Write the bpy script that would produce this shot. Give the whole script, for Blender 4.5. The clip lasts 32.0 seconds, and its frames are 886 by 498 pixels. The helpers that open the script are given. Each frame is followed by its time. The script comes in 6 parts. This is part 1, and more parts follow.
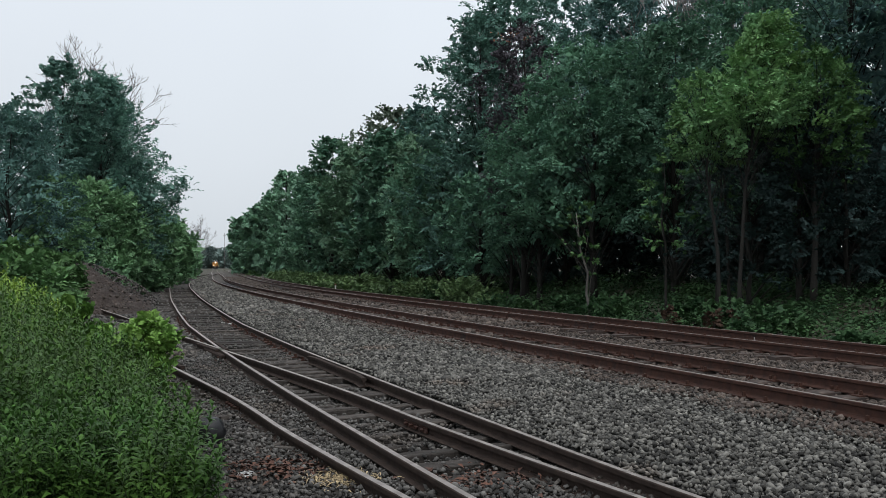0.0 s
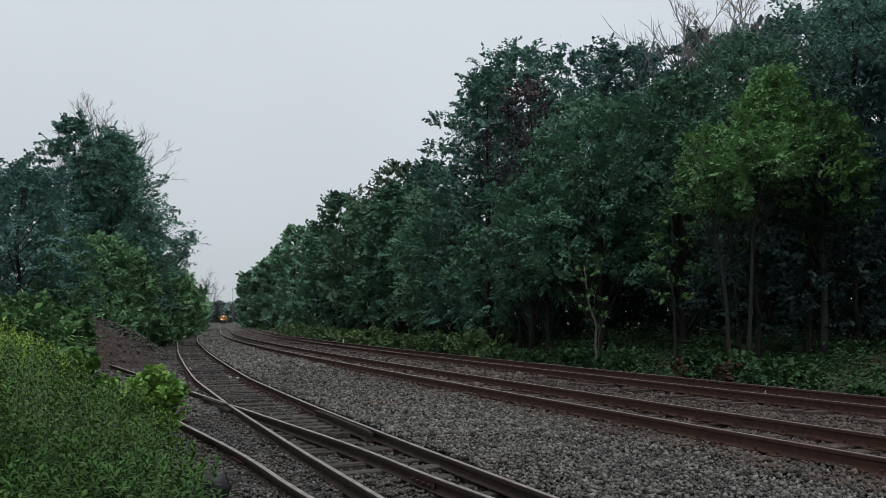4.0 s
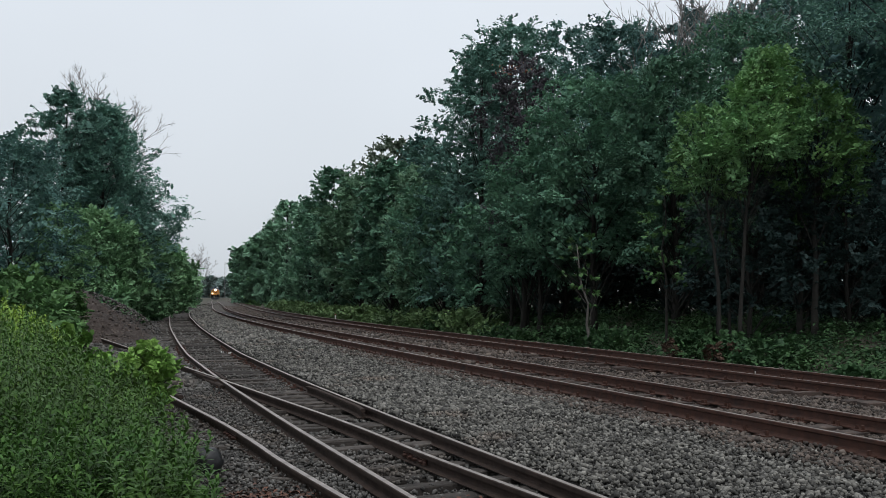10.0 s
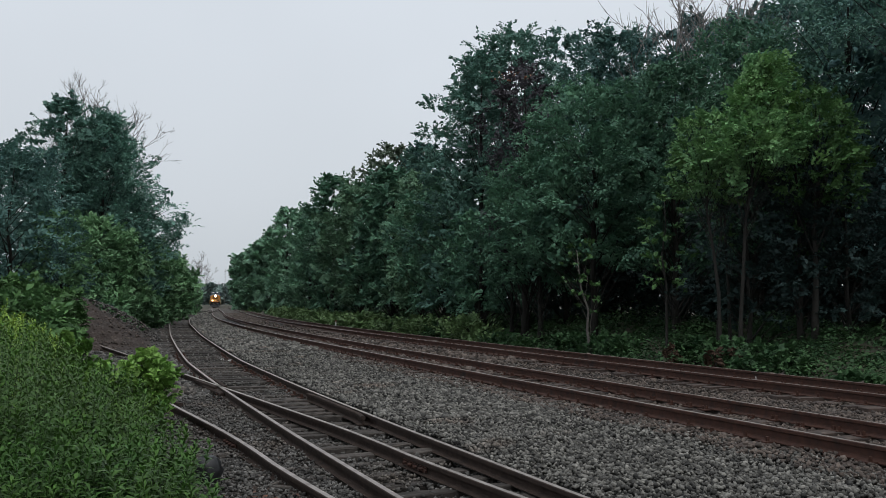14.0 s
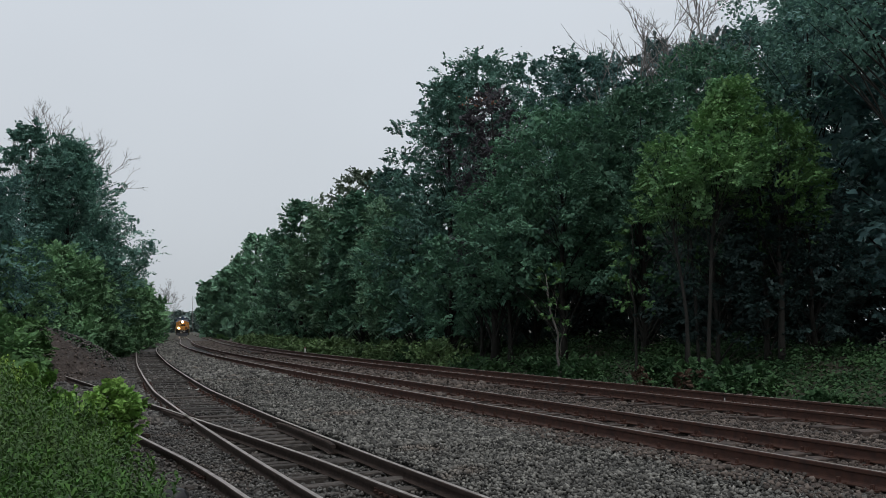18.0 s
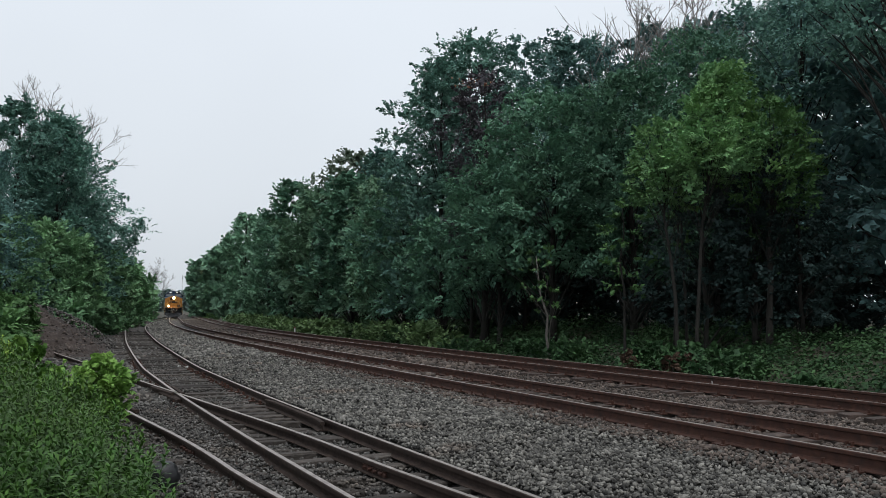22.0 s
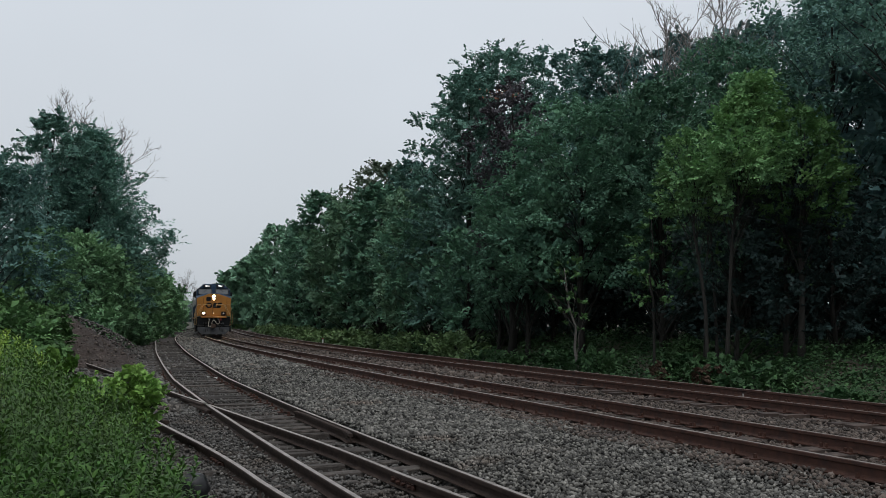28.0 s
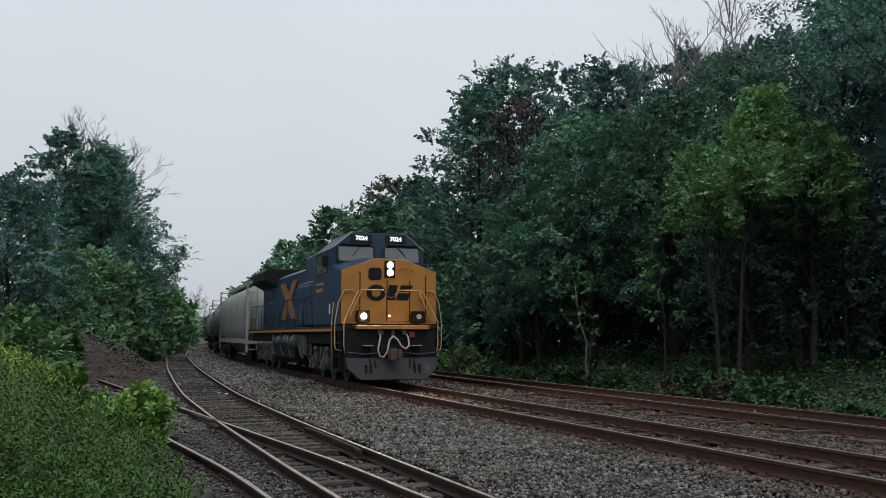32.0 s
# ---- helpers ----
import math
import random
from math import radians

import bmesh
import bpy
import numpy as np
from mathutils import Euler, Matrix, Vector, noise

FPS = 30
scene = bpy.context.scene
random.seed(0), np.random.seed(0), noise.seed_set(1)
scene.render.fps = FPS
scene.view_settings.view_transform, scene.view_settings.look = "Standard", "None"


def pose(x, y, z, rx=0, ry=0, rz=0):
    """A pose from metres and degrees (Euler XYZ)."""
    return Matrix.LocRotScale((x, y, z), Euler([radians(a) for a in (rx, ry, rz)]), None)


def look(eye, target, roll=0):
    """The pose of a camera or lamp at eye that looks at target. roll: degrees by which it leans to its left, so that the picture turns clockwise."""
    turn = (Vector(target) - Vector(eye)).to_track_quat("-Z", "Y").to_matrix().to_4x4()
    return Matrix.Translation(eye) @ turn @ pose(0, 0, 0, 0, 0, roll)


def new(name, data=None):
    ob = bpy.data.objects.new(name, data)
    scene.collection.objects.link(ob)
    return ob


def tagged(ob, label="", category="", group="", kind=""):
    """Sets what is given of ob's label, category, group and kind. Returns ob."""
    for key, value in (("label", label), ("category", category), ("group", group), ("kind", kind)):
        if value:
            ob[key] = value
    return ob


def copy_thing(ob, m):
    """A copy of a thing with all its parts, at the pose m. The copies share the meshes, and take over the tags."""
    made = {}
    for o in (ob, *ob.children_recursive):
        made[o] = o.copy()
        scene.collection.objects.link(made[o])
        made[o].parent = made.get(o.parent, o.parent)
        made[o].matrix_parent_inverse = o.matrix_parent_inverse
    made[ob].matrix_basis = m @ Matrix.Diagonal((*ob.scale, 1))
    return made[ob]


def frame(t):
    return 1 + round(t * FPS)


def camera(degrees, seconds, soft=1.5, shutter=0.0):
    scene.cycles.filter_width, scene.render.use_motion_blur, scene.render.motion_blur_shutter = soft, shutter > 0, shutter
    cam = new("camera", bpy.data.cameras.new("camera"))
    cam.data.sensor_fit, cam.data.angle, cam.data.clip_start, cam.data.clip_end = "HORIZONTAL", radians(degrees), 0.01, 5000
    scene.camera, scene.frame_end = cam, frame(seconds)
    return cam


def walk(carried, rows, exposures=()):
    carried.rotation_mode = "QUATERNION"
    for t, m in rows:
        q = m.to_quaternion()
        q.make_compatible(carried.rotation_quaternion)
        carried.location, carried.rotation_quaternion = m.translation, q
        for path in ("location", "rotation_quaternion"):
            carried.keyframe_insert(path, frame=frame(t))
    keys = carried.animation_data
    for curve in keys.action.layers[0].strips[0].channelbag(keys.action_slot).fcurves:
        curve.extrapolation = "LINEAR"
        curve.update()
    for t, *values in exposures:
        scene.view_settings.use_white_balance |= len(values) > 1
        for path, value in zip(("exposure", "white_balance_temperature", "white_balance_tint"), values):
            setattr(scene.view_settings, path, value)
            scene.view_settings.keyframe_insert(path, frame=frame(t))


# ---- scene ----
# The camera: carried by somebody who stands still beside the tracks. z = 0 is the top of the rails.
cam = camera(50.3, 32.0, soft=0.75)
ROWS = [
    (0.0, 0.000, 0.000, 1.450, 0.00, 1.06, 0.00),
    (0.5, -0.003, 0.002, 1.450, 0.07, 0.99, 0.23),
    (1.0, 0.005, 0.003, 1.449, 0.29, 1.40, 0.44),
    (1.5, 0.001, -0.000, 1.449, 0.69, 2.02, 0.43),
    (2.0, -0.006, 0.003, 1.458, 1.08, 2.82, 0.30),
    (2.5, 0.008, 0.003, 1.446, 1.16, 3.50, 0.35),
    (3.0, 0.015, -0.003, 1.439, 1.01, 4.00, 0.29),
    (3.5, 0.016, -0.003, 1.443, 0.73, 4.31, 0.15),
    (5.5, 0.003, -0.005, 1.438, -0.05, 4.04, 0.51),
    (6.0, 0.012, -0.003, 1.437, -0.23, 3.66, 0.43),
    (6.5, 0.018, -0.004, 1.447, -0.23, 3.33, 0.38),
    (7.0, 0.014, -0.001, 1.452, -0.47, 3.35, 0.45),
    (7.5, 0.011, 0.002, 1.452, -0.77, 3.34, 0.46),
    (8.0, 0.010, 0.005, 1.464, -0.70, 3.40, 0.46),
    (8.5, 0.011, 0.002, 1.456, -0.54, 3.31, 0.25),
    (9.0, 0.016, 0.001, 1.450, -0.55, 3.11, 0.01),
    (9.5, 0.006, -0.000, 1.445, -0.17, 2.95, -0.28),
    (10.0, 0.003, -0.002, 1.451, 0.02, 2.93, -0.42),
    (10.5, 0.017, -0.001, 1.451, 0.09, 2.72, -0.30),
    (11.0, 0.014, 0.003, 1.458, -0.01, 2.56, -0.14),
    (11.5, 0.012, 0.004, 1.464, -0.34, 2.51, -0.08),
    (12.0, 0.010, 0.001, 1.469, -0.30, 2.69, -0.24),
    (12.5, 0.008, 0.002, 1.465, -0.18, 3.16, -0.25),
    (13.0, 0.021, -0.005, 1.448, 0.17, 3.39, -0.30),
    (13.5, 0.010, -0.002, 1.455, 0.19, 3.38, -0.32),
    (14.0, 0.010, 0.003, 1.459, 0.04, 3.30, -0.22),
    (14.5, 0.005, 0.002, 1.463, 0.09, 3.22, -0.14),
    (16.5, 0.007, -0.000, 1.467, -1.05, 2.90, -0.27),
    (17.0, 0.019, 0.003, 1.471, -1.13, 3.81, -0.26),
    (17.5, 0.023, -0.004, 1.458, -1.29, 4.36, 0.46),
    (18.0, 0.011, 0.004, 1.478, -1.78, 4.79, 0.50),
    (18.5, 0.016, -0.005, 1.472, -1.73, 5.05, 0.36),
    (19.0, 0.021, -0.004, 1.455, -1.98, 4.50, 0.65),
    (19.5, 0.006, -0.002, 1.468, -2.01, 4.25, 0.15),
    (20.0, 0.008, -0.003, 1.460, -1.89, 4.08, -0.09),
    (20.5, 0.001, -0.002, 1.461, -1.58, 3.97, -0.03),
    (21.0, 0.018, -0.006, 1.454, -1.70, 3.96, 0.01),
    (21.5, 0.013, -0.003, 1.442, -2.37, 3.97, 0.08),
    (22.0, 0.006, -0.001, 1.431, -2.40, 3.72, -0.19),
    (22.5, -0.001, -0.001, 1.440, -2.27, 3.72, -0.33),
    (23.0, -0.007, 0.006, 1.461, -2.34, 3.56, -0.11),
    (23.5, 0.018, -0.003, 1.431, -2.47, 3.35, -0.00),
    (24.0, -0.004, 0.004, 1.463, -2.95, 3.69, -0.11),
    (24.5, 0.007, 0.001, 1.444, -3.03, 3.78, -0.22),
    (25.0, -0.000, -0.003, 1.438, -2.75, 3.54, -0.43),
    (25.5, 0.021, -0.001, 1.429, -2.72, 3.02, -0.77),
    (27.5, -0.004, 0.001, 1.449, -1.34, 3.58, -0.19),
    (28.0, -0.003, -0.000, 1.448, -0.73, 4.37, -0.26),
    (28.5, 0.003, -0.001, 1.450, 0.14, 4.81, -0.26),
    (29.0, 0.004, -0.002, 1.454, 0.91, 4.92, -0.15),
    (29.5, 0.008, -0.004, 1.448, 1.31, 4.95, -0.26),
    (30.0, -0.005, 0.001, 1.458, 1.39, 5.06, -0.08),
    (30.5, -0.002, 0.001, 1.457, 1.25, 5.17, -0.08),
    (31.0, 0.018, -0.002, 1.460, 0.95, 5.11, -0.04),
    (31.5, 0.022, -0.003, 1.461, 0.51, 5.16, -0.07),
    (32.0, 0.022, -0.003, 1.456, -0.06, 5.29, -0.18),
]
EXPOSURES = [(0.0, 0.07), (1.0, -0.06), (3.0, -0.24), (6.0, -0.05), (7.0, 0.06), (8.0, -0.03), (9.0, 0.06), (11.0, -0.08), (12.0, 0.0), (13.0, -0.12), (17.0, -0.2), (18.0, -0.28), (19.0, 0.02), (20.0, -0.06), (22.0, 0.05), (23.0, -0.04), (24.0, -0.16), (25.0, -0.02), (28.0, -0.22), (30.0, -0.28), (32.0, -0.17)]
walk(cam, [(t, pose(x, y, z, 90 + pitch, roll, yaw)) for t, x, y, z, yaw, pitch, roll in ROWS], EXPOSURES)

# Overcast daylight
world = bpy.data.worlds.new("overcast_sky")
scene.world = world
world.use_nodes = True
wn, wl = world.node_tree.nodes, world.node_tree.links
wn.clear()
w_sky = wn.new("ShaderNodeTexSky")
w_sky.sky_type, w_sky.sun_disc = "NISHITA", False
w_sky.sun_elevation, w_sky.sun_rotation, w_sky.dust_density = radians(48), radians(150), 4.0
w_grey = wn.new("ShaderNodeHueSaturation")
w_grey.inputs["Saturation"].default_value = 0.25
w_mix = wn.new("ShaderNodeMix")
w_mix.data_type = "RGBA"
w_mix.inputs[0].default_value = 0.85
w_coord, w_sep, w_ramp = wn.new("ShaderNodeTexCoord"), wn.new("ShaderNodeSeparateXYZ"), wn.new("ShaderNodeValToRGB")
w_cloud, w_cmix = wn.new("ShaderNodeTexNoise"), wn.new("ShaderNodeMix")
w_cloud.inputs["Scale"].default_value, w_cloud.inputs["Detail"].default_value = 2.2, 4.0
w_cmix.data_type, w_cmix.blend_type = "RGBA", "OVERLAY"
w_cmix.inputs[0].default_value = 0.10
w_ramp.color_ramp.elements[0].position, w_ramp.color_ramp.elements[0].color = 0.0, (6.3, 6.8, 7.3, 1)
w_ramp.color_ramp.elements[1].position, w_ramp.color_ramp.elements[1].color = 0.45, (8.6, 9.3, 10.2, 1)
w_back, w_out = wn.new("ShaderNodeBackground"), wn.new("ShaderNodeOutputWorld")
w_back.inputs["Strength"].default_value = 0.106
wl.new(w_coord.outputs["Generated"], w_sep.inputs[0])
wl.new(w_sep.outputs["Z"], w_ramp.inputs[0])
wl.new(w_coord.outputs["Generated"], w_cloud.inputs["Vector"])
wl.new(w_sky.outputs[0], w_grey.inputs["Color"])
wl.new(w_grey.outputs[0], w_mix.inputs[6])
wl.new(w_ramp.outputs[0], w_mix.inputs[7])
wl.new(w_mix.outputs[2], w_cmix.inputs[6])
wl.new(w_cloud.outputs["Fac"], w_cmix.inputs[7])
wl.new(w_cmix.outputs[2], w_back.inputs["Color"])
wl.new(w_back.outputs[0], w_out.inputs["Surface"])
sun = new("sun", bpy.data.lights.new("sun", "SUN"))
sun.data.energy, sun.data.angle, sun.data.color = 1.0, radians(40), (1.0, 0.97, 0.93)
sun.matrix_basis = look((0, 0, 60), (-6, 24, 0))

# ---- materials ----
MATS = {}


def mat(name, a, b=None, rough=0.8, metal=0.0, scale=6.0, bump=0.2, bscale=40.0, island=0.0, rand=0.0, spec=0.5, dirt=None, dirt_at=0.55, dirt_scale=1.5, streak=1.0, through_light=0.0, voro=0.0, bump_dist=0.02):
    """Two colours mixed by noise, a second colour of stains, fine relief; island and rand vary the brightness by piece and by object."""
    if name in MATS:
        return MATS[name]
    m = bpy.data.materials.new(name)
    m.use_nodes = True
    n, l = m.node_tree.nodes, m.node_tree.links
    bs = n["Principled BSDF"]
    b = b or tuple(c * 0.75 for c in a)
    tc = n.new("ShaderNodeTexCoord")
    mp = n.new("ShaderNodeMapping")
    mp.inputs["Scale"].default_value = (1, 1, streak)
    l.new(tc.outputs["Object"], mp.inputs[0])
    no = n.new("ShaderNodeTexNoise")
    no.inputs["Scale"].default_value, no.inputs["Detail"].default_value = scale, 5.0
    l.new(mp.outputs[0], no.inputs["Vector"])
    rp = n.new("ShaderNodeValToRGB")
    rp.color_ramp.elements[0].position, rp.color_ramp.elements[0].color = 0.35, (*a, 1)
    rp.color_ramp.elements[1].position, rp.color_ramp.elements[1].color = 0.68, (*b, 1)
    l.new(no.outputs["Fac"], rp.inputs[0])
    col = rp.outputs[0]
    if voro:
        vo = n.new("ShaderNodeTexVoronoi")
        vo.inputs["Scale"].default_value = voro
        l.new(tc.outputs["Object"], vo.inputs["Vector"])
        vm = n.new("ShaderNodeMix")
        vm.data_type, vm.blend_type = "RGBA", "MULTIPLY"
        vm.inputs[0].default_value = 0.75
        vs = n.new("ShaderNodeSeparateColor")
        vr = n.new("ShaderNodeMapRange")
        vr.inputs[3].default_value, vr.inputs[4].default_value = 0.35, 1.5
        l.new(vo.outputs["Color"], vs.inputs[0])
        l.new(vs.outputs[0], vr.inputs[0])
        l.new(col, vm.inputs[6])
        l.new(vr.outputs[0], vm.inputs[7])
        col = vm.outputs[2]
    if dirt:
        n2 = n.new("ShaderNodeTexNoise")
        n2.inputs["Scale"].default_value, n2.inputs["Detail"].default_value = dirt_scale, 6.0
        l.new(mp.outputs[0], n2.inputs["Vector"])
        r2 = n.new("ShaderNodeValToRGB")
        r2.color_ramp.elements[0].position, r2.color_ramp.elements[1].position = dirt_at, dirt_at + 0.15
        l.new(n2.outputs["Fac"], r2.inputs[0])
        mx = n.new("ShaderNodeMix")
        mx.data_type = "RGBA"
        l.new(r2.outputs[0], mx.inputs[0])
        l.new(col, mx.inputs[6])
        mx.inputs[7].default_value = (*dirt, 1)
        col = mx.outputs[2]
    for amount, node, socket in ((island, "ShaderNodeNewGeometry", "Random Per Island"), (rand, "ShaderNodeObjectInfo", "Random")):
        if amount:
            g = n.new(node)
            mr = n.new("ShaderNodeMapRange")
            mr.inputs[3].default_value, mr.inputs[4].default_value = 1 - amount, 1 + amount
            l.new(g.outputs[socket], mr.inputs[0])
            mm = n.new("ShaderNodeMix")
            mm.data_type, mm.blend_type = "RGBA", "MULTIPLY"
            mm.inputs[0].default_value = 1.0
            l.new(col, mm.inputs[6])
            l.new(mr.outputs[0], mm.inputs[7])
            col = mm.outputs[2]
    l.new(col, bs.inputs["Base Color"])
    bs.inputs["Roughness"].default_value, bs.inputs["Metallic"].default_value = rough, metal
    bs.inputs["Specular IOR Level"].default_value = spec
    if bump:
        nb = n.new("ShaderNodeTexNoise")
        nb.inputs["Scale"].default_value, nb.inputs["Detail"].default_value = bscale, 4.0
        l.new(tc.outputs["Object"], nb.inputs["Vector"])
        bu = n.new("ShaderNodeBump")
        bu.inputs["Strength"].default_value, bu.inputs["Distance"].default_value = bump, bump_dist
        l.new((vo.outputs["Distance"] if voro else nb.outputs["Fac"]), bu.inputs["Height"])
        if voro:
            bu.invert = True
        l.new(bu.outputs[0], bs.inputs["Normal"])
    if through_light:
        tr = n.new("ShaderNodeBsdfTranslucent")
        l.new(col, tr.inputs["Color"])
        ms = n.new("ShaderNodeMixShader")
        ms.inputs[0].default_value = through_light
        l.new(bs.outputs[0], ms.inputs[1])
        l.new(tr.outputs[0], ms.inputs[2])
        l.new(ms.outputs[0], n["Material Output"].inputs["Surface"])
    MATS[name] = m
    return m


def glow(name, colour, strength):
    m = bpy.data.materials.new(name)
    m.use_nodes = True
    bs = m.node_tree.nodes["Principled BSDF"]
    bs.inputs["Base Color"].default_value = (*colour, 1)
    bs.inputs["Emission Color"].default_value = (*colour, 1)
    bs.inputs["Emission Strength"].default_value = strength
    MATS[name] = m
    return m


def leaf(name, a, b, rough=0.55):
    # Colours pulled apart so patches imitate lit clumps and dark gaps.
    a, b = tuple(c * 0.84 for c in a), tuple(c * 1.2 for c in b)
    return mat(name, a, b, rough=rough, scale=0.9, bump=0, island=0.3, rand=0.16, spec=0.17, through_light=0.15)


# Bed colour kept near black, as painted shade between the loose stones.
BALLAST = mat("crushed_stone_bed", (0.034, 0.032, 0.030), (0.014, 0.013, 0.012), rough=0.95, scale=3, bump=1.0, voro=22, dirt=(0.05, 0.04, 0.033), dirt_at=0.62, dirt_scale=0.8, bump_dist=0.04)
STONE = mat("grey_crushed_stone", (0.162, 0.155, 0.138), (0.040, 0.038, 0.034), rough=0.9, scale=9, bump=0.3, bscale=60, island=0.85, dirt=(0.16, 0.12, 0.095), dirt_at=0.6, dirt_scale=0.7)
FAR_BALLAST = mat("far_crushed_stone_bed", (0.092, 0.080, 0.068), (0.042, 0.035, 0.029), rough=0.95, scale=2, bump=1.0, voro=9, dirt=(0.11, 0.09, 0.075), dirt_at=0.62, dirt_scale=0.5, bump_dist=0.05)
STONE_PIECE = mat("single_crushed_stone", (0.162, 0.155, 0.138), (0.040, 0.038, 0.034), rough=0.9, scale=2, bump=0.3, bscale=8, rand=0.8)
# Dark cinders, coloured darker still to imitate shade between stones and ties.
CINDER = mat("cinder_and_dirt_bed", (0.055, 0.050, 0.045), (0.022, 0.020, 0.018), rough=0.97, scale=2.5, bump=1.0, voro=20, dirt=(0.09, 0.06, 0.045), dirt_at=0.55, dirt_scale=0.9, bump_dist=0.03)
CINDER_STONE = mat("dark_crushed_stone", (0.125, 0.119, 0.110), (0.046, 0.043, 0.039), rough=0.92, scale=3, bump=0.3, bscale=60, island=0.7, dirt=(0.095, 0.078, 0.064), dirt_at=0.56, dirt_scale=0.7)
TRACK_STONE = mat("rust_dusted_stone", (0.118, 0.093, 0.078), (0.044, 0.034, 0.028), rough=0.92, scale=3, bump=0.3, bscale=60, island=0.6, dirt=(0.15, 0.14, 0.13), dirt_at=0.6, dirt_scale=0.9)
RUST = mat("rusty_rail_steel", (0.070, 0.031, 0.021), (0.040, 0.019, 0.014), rough=0.75, metal=0.1, scale=9, bump=0.2, bscale=90, dirt=(0.025, 0.018, 0.016), dirt_at=0.56, dirt_scale=3, spec=0.3)
RUST_OLD = mat("dull_siding_steel", (0.046, 0.032, 0.026), (0.026, 0.019, 0.016), rough=0.9, metal=0.0, scale=9, bump=0.3, bscale=60, dirt=(0.065, 0.048, 0.038), dirt_at=0.64, dirt_scale=4, spec=0.15)
POLISHED = mat("worn_rail_head", (0.36, 0.315, 0.29), (0.22, 0.18, 0.16), rough=0.45, metal=0.6, scale=5, bump=0.05)
DULL_HEAD = mat("dull_rail_head", (0.40, 0.36, 0.33), (0.24, 0.21, 0.19), rough=0.6, metal=0.85, scale=6, bump=0.05)
TIE = mat("weathered_creosote_timber", (0.076, 0.066, 0.059), (0.033, 0.029, 0.026), rough=0.95, scale=5, bump=0.9, bscale=22, rand=0.45, spec=0.2, dirt=(0.11, 0.097, 0.085), dirt_at=0.6, dirt_scale=4)
TIE_RUST = mat("rust_dusted_timber", (0.060, 0.041, 0.033), (0.030, 0.023, 0.020), rough=0.95, scale=5, bump=0.5, bscale=25, rand=0.35, dirt=(0.12, 0.09, 0.072), dirt_at=0.62, dirt_scale=4)
SOIL = mat("forest_soil", (0.035, 0.032, 0.022), (0.05, 0.055, 0.028), rough=1.0, scale=0.8, bump=0.8, bscale=6, dirt=(0.05, 0.036, 0.026), dirt_at=0.5, dirt_scale=0.6)
DIRT = mat("brown_dirt", (0.055, 0.041, 0.035), (0.027, 0.021, 0.018), rough=1.0, scale=2.0, bump=1.0, bscale=9, dirt=(0.14, 0.115, 0.10), dirt_at=0.6, dirt_scale=5, bump_dist=0.08)
BARK = mat("grey_brown_bark", (0.019, 0.017, 0.014), (0.011, 0.010, 0.008), rough=0.95, scale=5, bump=0.8, bscale=14, streak=0.25)
BARK_PALE = mat("pale_bark", (0.12, 0.112, 0.10), (0.06, 0.056, 0.05), rough=0.95, scale=5, bump=0.6, bscale=14, streak=0.25)
BARE = mat("dead_grey_twigs", (0.20, 0.19, 0.18), (0.12, 0.11, 0.105), rough=0.95, scale=3, bump=0.3)
# Dark, mid and deep green leaves: blue raised in the colour for haze.
LEAF_DARK = leaf("dark_blue_green_leaves", (0.082, 0.164, 0.169), (0.134, 0.240, 0.222))
# Leaf green made lighter and bluer, so the colour itself holds haze.
LEAF_HAZE = leaf("blue_green_leaves", (0.108, 0.226, 0.188), (0.165, 0.307, 0.242))
# Darkened copy of the leaves: the wood's inner shade is in this colour.
LEAF_SHADE = leaf("small_dark_understory_leaves", (0.022, 0.040, 0.039), (0.030, 0.054, 0.050))
LEAF_BANK = leaf("light_green_bank_leaves", (0.135, 0.268, 0.141), (0.188, 0.338, 0.164))
LEAF_MID = leaf("mid_green_leaves", (0.077, 0.173, 0.121), (0.117, 0.233, 0.145))
LEAF_SHRUB = leaf("plain_green_leaves", (0.066, 0.148, 0.056), (0.100, 0.195, 0.066))
LEAF_OAK = leaf("deep_green_leaves", (0.072, 0.149, 0.141), (0.110, 0.212, 0.175))
LEAF_LIME = leaf("yellow_green_leaves", (0.215, 0.390, 0.137), (0.154, 0.308, 0.147))
LEAF_BROWN = leaf("withered_brown_leaves", (0.098, 0.092, 0.104), (0.074, 0.070, 0.080))
LEAF_RED = leaf("rust_red_leaves", (0.36, 0.17, 0.11), (0.24, 0.12, 0.08))
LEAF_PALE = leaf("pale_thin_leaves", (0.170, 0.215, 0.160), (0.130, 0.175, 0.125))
LEAF_BUSH = leaf("light_green_bush_leaves", (0.227, 0.389, 0.085), (0.145, 0.280, 0.070), 0.5)
LEAF_OLIVE = leaf("light_olive_leaves", (0.121, 0.227, 0.143), (0.152, 0.267, 0.159))
# Distance haze is painted into these next two leaf colours by paling them.
LEAF_END_HAZE = leaf("pale_grey_green_distant_leaves", (0.220, 0.290, 0.270), (0.170, 0.235, 0.215))
LEAF_FAR_HAZE = leaf("pale_blue_green_leaves", (0.147, 0.275, 0.187), (0.200, 0.356, 0.232))
LEAF_SCRUB = leaf("olive_green_scrub_leaves", (0.091, 0.159, 0.066), (0.134, 0.206, 0.084))
# Bramble colour lowered to stand for shade at the wood's foot.
LEAF_BRUSH = leaf("bramble_leaves", (0.029, 0.073, 0.033), (0.056, 0.114, 0.044))
LEAF_WEED = leaf("bright_weed_leaves", (0.087, 0.171, 0.030), (0.042, 0.105, 0.025), 0.5)
